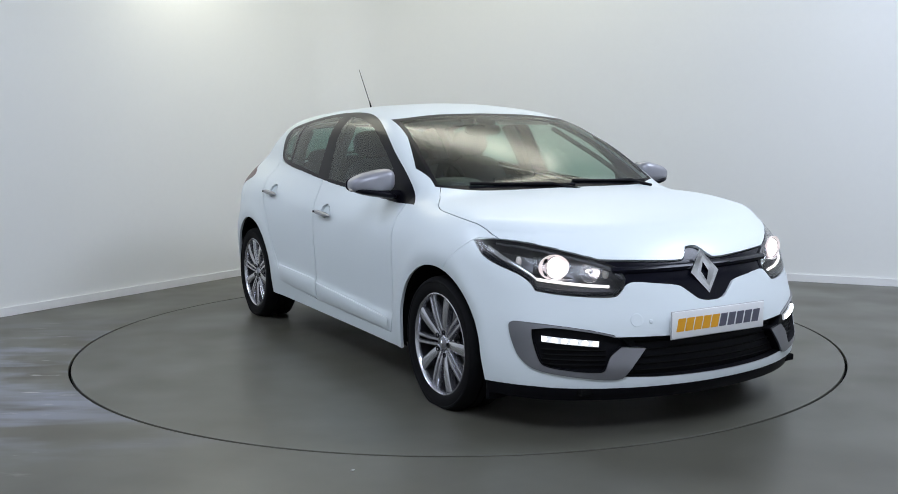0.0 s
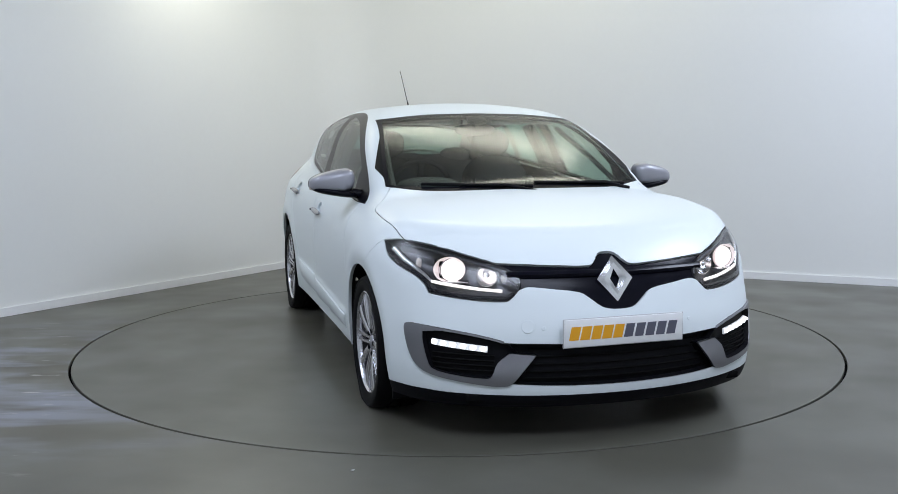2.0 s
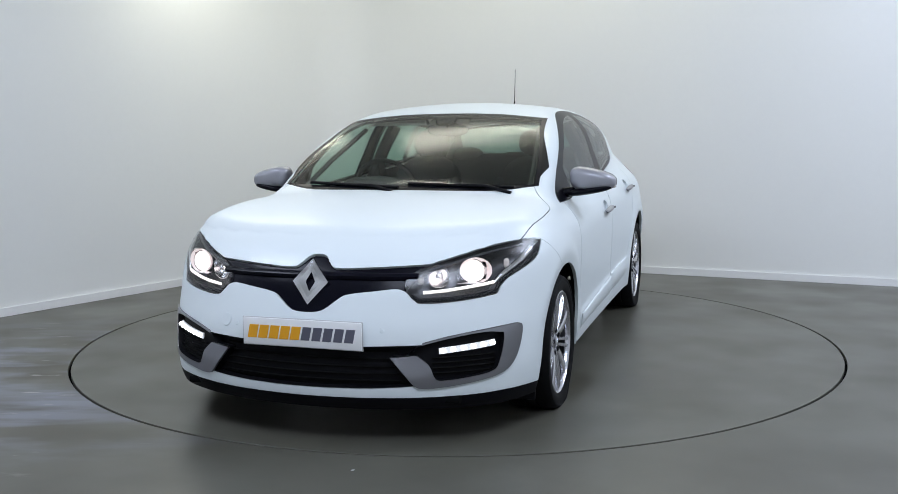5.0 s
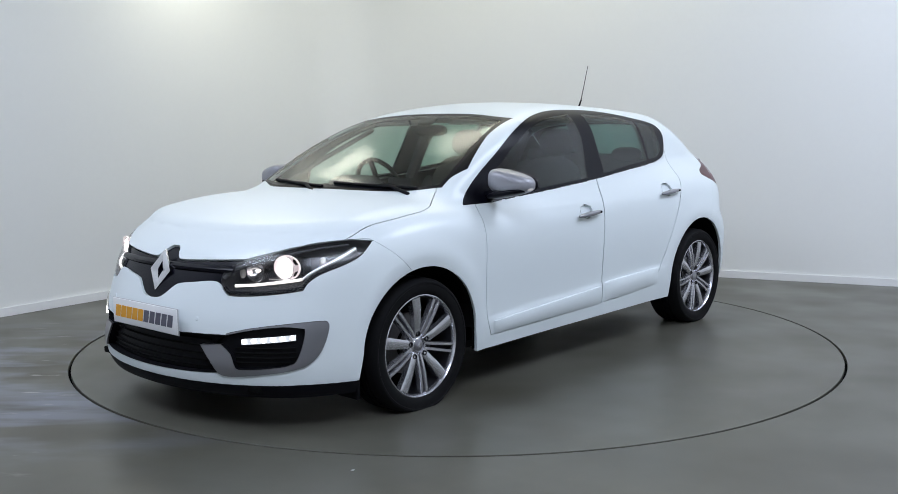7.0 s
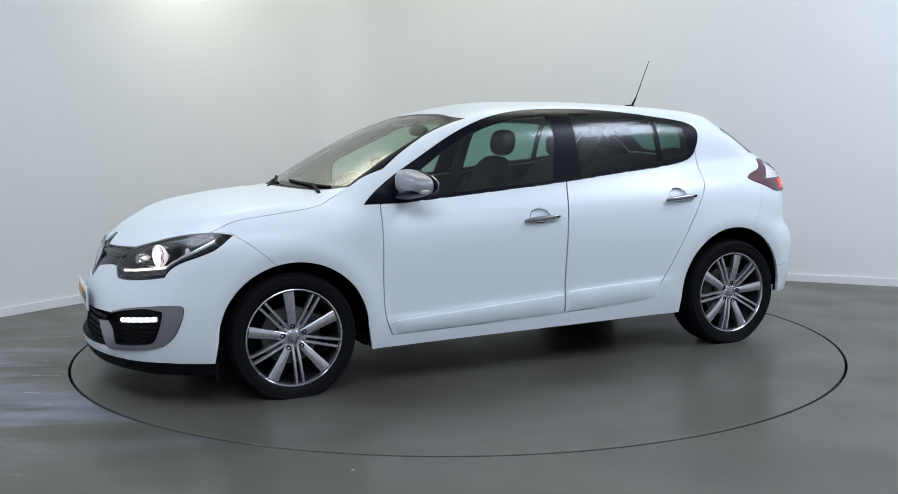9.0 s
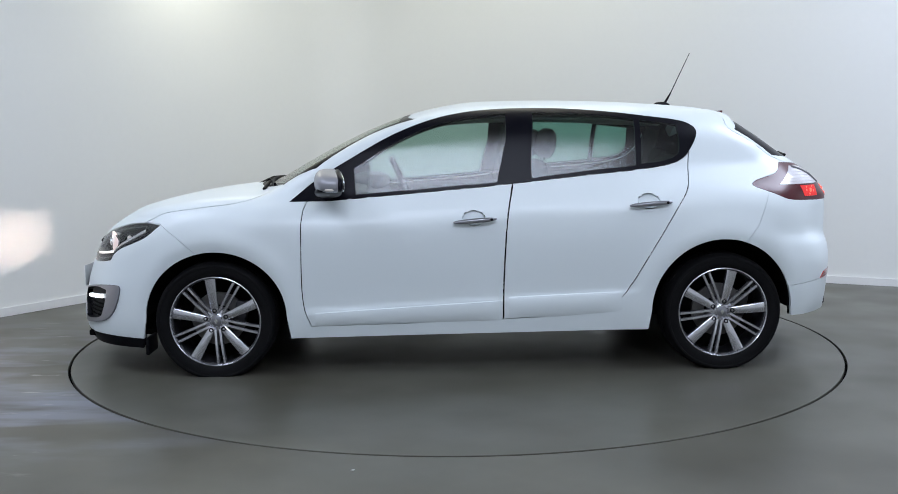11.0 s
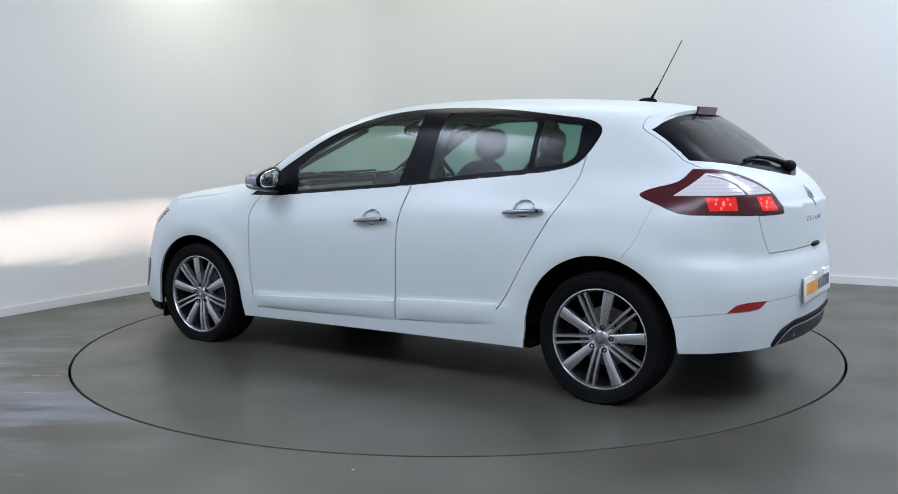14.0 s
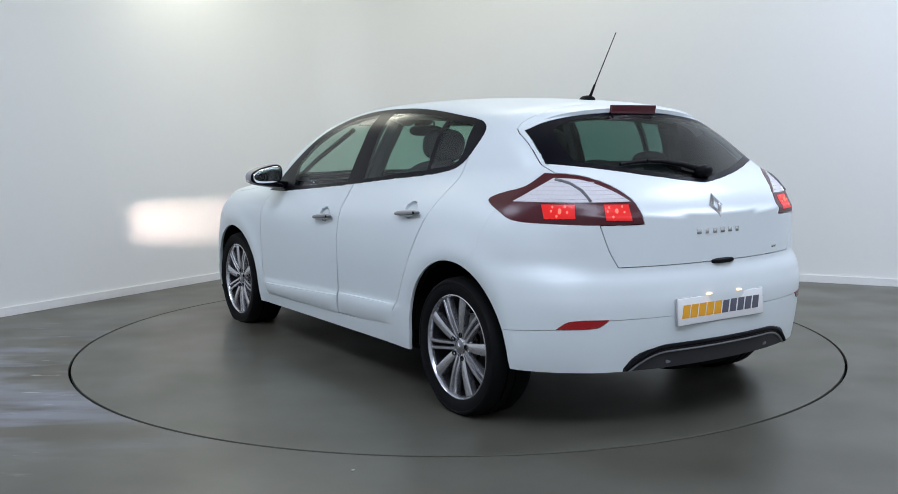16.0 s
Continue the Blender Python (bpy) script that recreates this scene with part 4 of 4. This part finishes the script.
def badge(name, w, h, inner_w, inner_h, depth, m, parent, label):
    """A raised diamond ring with a ridge."""
    bm = bmesh.new()
    out = [(-w, 0), (0, -h), (w, 0), (0, h)]
    inn = [(-inner_w, 0), (0, -inner_h), (inner_w, 0), (0, inner_h)]
    rows = []
    for pts, z in ((out, 0), (out, depth * 0.5), ([((a + c) / 2, (b + d) / 2) for (a, b), (c, d) in zip(out, inn)], depth), (inn, depth * 0.45), (inn, 0)):
        rows.append([bm.verts.new((x, y, z)) for x, y in pts])
    for a, b in zip(rows, rows[1:]):
        for i in range(4):
            bm.faces.new((a[i], a[(i + 1) % 4], b[(i + 1) % 4], b[i]))
    bm.transform(m)
    return part(name, bm, CHROME, parent, label)


c, n = at_front(0.0, 0.650, -0.004)
m = Matrix.Translation(c) @ pose(0, 0, 0, 90, 0, 90) @ pose(0, 0, 0, -19)
badge("front_badge", 0.079, 0.095, 0.021, 0.041, 0.014, m, car, "chrome diamond-shaped badge")
c, n = at_tail(0.022, 0.932, -0.001)
badge("rear_badge", 0.040, 0.056, 0.013, 0.024, 0.010, Matrix.Translation(c) @ n.to_track_quat("Z", "Y").to_matrix().to_4x4(), tailgate, "small chrome diamond-shaped badge")
for k, w in enumerate((0.026, 0.020, 0.024, 0.026, 0.024, 0.020)):
    c, n = at_tail(0.143 - 0.046 * k, 0.829, 0.0)
    part("name_bar", box(w * 0.95, 0.021, 0.005, 0.001, Matrix.Translation(c) @ n.to_track_quat("Z", "Y").to_matrix().to_4x4()), CHROME, tailgate, "chrome lettering bar")
for k in range(2):
    c, n = at_tail(-0.362 - 0.022 * k, 0.732, 0.0)
    part("name_bar", box(0.004, 0.014, 0.012, 0.001, Matrix.Translation(c)), CHROME, tailgate)


def plate(m, parent):
    """A white plate, printed with an orange and a grey word as plain bars; it faces +x."""
    p = part("plate", box(0.008, 0.524, 0.111, 0.003, m), PLATE, parent, "white plate printed with orange and grey bars")
    part("plate_edge", box(0.006, 0.532, 0.118, 0.003, m @ pose(-0.003, 0, 0)), material("plate_edge", (0.45, 0.45, 0.45), 0.4, grain=0.05), p)
    for k in range(10):
        mat = ORANGE if k < 5 else GREY_PRINT
        w = 0.041 if k < 5 else 0.038
        y = -0.216 + 0.0475 * k
        bm = prism([(y - w / 2 - 0.006, -0.027), (y + w / 2 - 0.006, -0.027), (y + w / 2 + 0.006, 0.027), (y - w / 2 + 0.006, 0.027)], 0.0012)
        bm.transform(m @ pose(0.0042, 0, 0, 90, 0, 90))
        part("print_bar", bm, mat, p)
    return p


plate(pose(2.190, 0, 0.453), car)
plate(pose(-2.092, 0.028, 0.506, 0, -4, 180), car)
part("plate_surround", surf([[at_tail(0.028 + 0.30 * math.cos(a) * k, 0.520 + 0.082 * math.sin(a) * k, 0.001)[0] for a in (0.0, 0.5, 1.0, 1.57, 2.14, 2.64, math.pi, 3.64, 4.14, 4.71, 5.28, 5.78, 2 * math.pi)] for k in (0.93, 1.0)], 0.004), PAINT, car)
for y in (-0.075, 0.110):
    part("plate_lamp", box(0.016, 0.026, 0.006, 0.002, pose(-2.094, y, 0.569)), PLATE_GLOW, car, "lit number plate lamp")
part("tailgate_handle", blob(0.02, 0.07, 0.012, 3, Matrix.Translation(at_tail(0, 0.698, -0.006)[0])), TRIM, tailgate)

# roof spoiler, high brake light, aerial, wipers
rows = []
for i in range(33):
    y = -0.56 + 1.12 * i / 32
    e = abs(y / 0.56)
    crown = on_skin((-1.40, y, 0.8), (0, 0, 1))[0].z
    xe = -1.520 + 0.22 * y * y
    tip = 1.0 - e ** 10
    rows.append([(x, y, crown + h - 0.02 * e ** 8) for x, h in ((-1.37, -0.012), (-1.39, 0.002), (-1.43, -0.002 + 0.002 * tip), (xe + 0.02, -0.018 + 0.004 * tip), (xe, -0.026 + 0.004 * tip), (xe + 0.004, -0.040), (xe + 0.04, -0.054), (-1.40, -0.06))])
spoiler = part("roof_spoiler", surf([r + r[:1] for r in rows]), PAINT, tailgate, "white roof spoiler")
brake = surf([[(-1.530 + 0.10 * (-0.14 + 0.28 * i / 8) ** 2 + (0.0 if h > 1.35 else 0.006), -0.14 + 0.28 * i / 8, h) for i in range(9)] for h in (1.366, 1.356, 1.342, 1.328)], 0.012)
part("high_brake_light", brake, RED, tailgate, "dark red high brake light")
part("washer_jet", blob(0.008, 0.006, 0.008, 2, pose(-1.53, 0.14, 1.312)), TRIM, tailgate)
base = Vector((-1.20, 0, float(roof(np.array(-1.20))) - 0.003))
aerial = part("aerial", blob(0.052, 0.026, 0.024, 2.2, Matrix.Translation(base)), TRIM, car, "black roof aerial")
part("aerial_stem", tube([base + Vector((-0.02, 0, 0.015)), base + Vector((-0.055, 0, 0.075))], 0.008, taper=0.6), TRIM, aerial)
part("aerial_rod", tube([base + Vector((-0.05, 0, 0.065)), Vector((-1.372, -0.025, 1.712))], 0.0032, taper=0.7), DARK_ALLOY, aerial)
arm = [at_tail(y, z, 0.020)[0] for y, z in ((-0.02, 1.062), (0.06, 1.085), (0.14, 1.097), (0.22, 1.103))]
wiper = part("rear_wiper", tube(arm, 0.015, taper=0.5), TRIM, tailgate, "black rear wiper")
part("wiper_blade", tube([at_tail(y, 1.088 + 0.02 * math.sin((y + 0.02) * 7), 0.012)[0] for y in (0.03, 0.12, 0.2, 0.28, 0.36)], 0.008), TRIM, wiper)
part("wiper_pivot", blob(0.035, 0.042, 0.028, 2.3, Matrix.Translation(at_tail(-0.03, 1.056, 0.018)[0])), TRIM, wiper)
for y0, y1 in ((0.58, 0.05), (0.02, -0.52)):
    pts = []
    for i in range(9):
        y = y0 + (y1 - y0) * i / 8
        pts.append(on_skin((0.3, y, 0.974 + 0.016 * i / 8), (1, 0, 0), 0.008)[0])
    w = part("front_wiper", tube(pts, 0.008), TRIM, car, "black windscreen wiper")
    part("wiper_arm", tube([pts[0] + Vector((0.06, 0, -0.025)), pts[2] + Vector((0.02, 0, 0.004)), pts[4]], 0.009), TRIM, w)

# door mirrors and handles
def mirror_form(bm):
    """Tapers a mirror's shell towards its outer end, over a level lower edge."""
    for v in bm.verts:
        u = (abs(v.co.y) - 0.807) / 0.21
        v.co.z = 0.950 + (v.co.z - 0.950) * (1.14 - 0.40 * u)
        v.co.x += 0.03 * max(0, u - 0.5) * -1
    return bm



for s in (1, -1):
    door = doors["front", s < 0]
    mirror = part("door_mirror", mirror_form(blob(0.068, 0.116, 0.060, 3.0, pose(0.722, 0.914 * s, 1.008, 0, 0, 4 * s))), MIRROR_PAINT, door, "satin grey door mirror")
    part("mirror_foot", blob(0.068, 0.116, 0.020, 2.6, pose(0.722, 0.900 * s, 0.951, 10 * s, 0, 4 * s)), BLACK, mirror, "black mirror base")
    part("mirror_arm", tube([(0.72, 0.75 * s, 0.935), (0.715, 0.82 * s, 0.945), (0.71, 0.88 * s, 0.955)], 0.026), BLACK, mirror)
    part("mirror_glass", mirror_form(blob(0.006, 0.096, 0.050, 3, pose(0.653, 0.920 * s, 1.008, 0, 0, 4 * s))), MIRROR, mirror)
    part("mirror_rim", mirror_form(blob(0.020, 0.108, 0.058, 2.9, pose(0.672, 0.918 * s, 1.008, 0, 0, 4 * s))), BLACK, mirror, "black mirror rim")
    part("indicator_lens", blob(0.026, 0.018, 0.010, 2.5, pose(0.705, 1.012 * s, 0.972, 0, 0, 4 * s)), AMBER, mirror)
    for key, x, z, tilt in (("front", -0.025, 0.798, 4.5), ("rear", -0.935, 0.874, 4.5)):
        p, n = at_side(x, z, s)
        m = Matrix.Translation(p) @ pose(0, 0, 0, 0, tilt, 0)
        handle = part("door_handle", blob(0.112, 0.017, 0.0125, 2.6, m @ pose(0, 0.020 * s, 0)), SATIN, doors[key, s < 0], "satin grey door handle")
        part("keyhole", blob(0.007, 0.004, 0.007, 2, m @ pose(-0.085, 0.036 * s, 0)), TRIM, handle)

# ---- cabin ----
part("headlining", surf([[(x, y, float(roof(np.array(x))) - 0.15 * y * y - 0.065) for y in np.linspace(-0.54, 0.54, 13)] for x in np.linspace(-1.30, 0.18, 14)], 0.01), LINING, car, "pale fabric headlining")
dash = surf([[(x + 0.10 * math.cos(y * 2.2) - 0.1, y, z) for y in np.linspace(-0.70, 0.70, 21)] for x, z in ((1.05, 0.915), (0.85, 0.935), (0.66, 0.945), (0.58, 0.93), (0.54, 0.87), (0.56, 0.70), (0.62, 0.50))], 0.02)
dash = part("dashboard", dash, DASH, car, "charcoal dashboard")
part("instrument_hood", blob(0.12, 0.17, 0.055, 2.6, pose(0.57, -0.36, 0.955)), DASH, dash)
part("centre_screen", box(0.02, 0.18, 0.07, 0.006, pose(0.56, 0.0, 0.965)), BLACK, dash)
part("centre_console", box(0.95, 0.20, 0.24, 0.04, pose(0.10, 0, 0.42)), DASH, car)
part("gear_lever", tube([(0.30, 0, 0.53), (0.28, 0, 0.66)], 0.016), DASH, car)
bm = lathe([(0.185 + 0.014 * math.cos(a), 0.014 * math.sin(a)) for a in (2 * math.pi * i / 12 for i in range(12))], 48, closed=True)
bm.transform(pose(0.36, -0.36, 0.925, 0, 0, 90) @ pose(0, 0, 0, 24))
steer = part("steering_wheel", bm, TRIM, car, "black leather steering wheel")
part("wheel_boss", blob(0.05, 0.03, 0.05, 2.4, pose(0.37, -0.36, 0.92, 0, 0, 90) @ pose(0, 0, 0, 24)), TRIM, steer)
for a in (0, 180, 270):
    bm = box(0.15, 0.018, 0.035, 0.006, pose(0.37, -0.36, 0.922, 0, 0, 90) @ pose(0, 0, 0, 24) @ pose(0, 0, 0, 0, a, 0) @ pose(0.11, 0, 0))
    part("wheel_spoke", bm, TRIM, steer)


def seat(x, y, w, lift=0.0, label="charcoal cloth seat"):
    s = part("seat", blob(0.27, w, 0.09, 3.2, pose(x, y, 0.47 + lift, 0, -8)), CLOTH, car, label)
    part("backrest", blob(0.085, w * 0.96, 0.33, 3.0, pose(x - 0.30, y, 0.78 + lift, 0, -17)), CLOTH, s)
    for d in (-1, 1):
        part("bolster", blob(0.06, 0.045, 0.24, 2.6, pose(x - 0.22, y + d * w * 0.86, 0.74 + lift, 0, -17)), CLOTH, s)
        part("headrest_post", tube([(x - 0.41, y + d * 0.06, 1.06 + lift), (x - 0.43, y + d * 0.06, 1.16 + lift)], 0.006), CHROME, s)
    part("headrest", blob(0.055, 0.125, 0.085, 2.6, pose(x - 0.435, y, 1.185 + lift, 0, -10)), CLOTH, s)
    return s


for y in (0.36, -0.36):
    seat(-0.02, y, 0.25)
bench = part("rear_bench", blob(0.26, 0.60, 0.09, 4, pose(-0.92, 0, 0.50, 0, -6)), CLOTH, car, "charcoal cloth rear bench")
part("bench_back", blob(0.08, 0.60, 0.31, 4, pose(-1.20, 0, 0.80, 0, -20)), CLOTH, bench)
for y in (0.36, -0.36, 0.0):
    part("rear_headrest", blob(0.045, 0.115, 0.06, 2.6, pose(-1.27, y, 1.085 if y else 1.05, 0, -12)), CLOTH, bench)
part("parcel_shelf", box(0.44, 1.10, 0.02, 0.006, pose(-1.52, 0, 0.99)), DASH, car)
for s in (1, -1):
    part("pillar_trim", tube([(-0.27, 0.72 * s, 0.95), (-0.30, 0.645 * s, 1.15), (-0.32, 0.57 * s, 1.30)], 0.040, 8), DASH, car)
    part("front_pillar_trim", tube([(0.93, 0.63 * s, 0.94), (0.62, 0.59 * s, 1.10), (0.26, 0.53 * s, 1.27)], 0.014, 8), DASH, car)
    part("rear_pillar_trim", tube([(-1.22, 0.58 * s, 1.05), (-1.25, 0.54 * s, 1.17), (-1.27, 0.48 * s, 1.28)], 0.05, 8), DASH, car)
    part("sun_visor", box(0.14, 0.36, 0.018, 0.006, pose(0.22, 0.30 * s, 1.325, 0, 20)), LINING, car)
mirror = part("interior_mirror", blob(0.02, 0.12, 0.033, 3, pose(0.30, 0, 1.265)), BLACK, car, "black rear-view mirror")
part("mirror_stalk", tube([(0.34, 0, 1.335), (0.31, 0, 1.275)], 0.008), BLACK, mirror)
part("sensor_pod", blob(0.05, 0.06, 0.018, 2.5, pose(0.33, 0, 1.318, 0, 25)), BLACK, car)
part("tag_holder", box(0.01, 0.012, 0.03, 0.003, pose(0.37, -0.10, 1.312, 0, 30)), BLACK, car)


# ---- motion: the turntable and the car on it turn together ----
def heading(t):
    """Degrees; the table starts gently and then turns evenly."""
    if t >= 2.0:
        return -72.85 - 11.683 * (t - 2.0)
    return float(curve([0.0, 0.5, 1.0, 1.5, 2.0, 2.5], [-60.08, -60.91, -63.31, -67.19, -72.85, -78.69])(np.array([t]))[0])


def motions():
    times = [i * 0.5 for i in range(33)]
    walk(turntable, [(t, pose(0, 0, 0, 0, 0, heading(t) + 60)) for t in times])
    walk(car, [(t, pose(0, 0, 0, 0, 0, heading(t)) @ pose(-0.043, 0.042, 0)) for t in times])


motions()
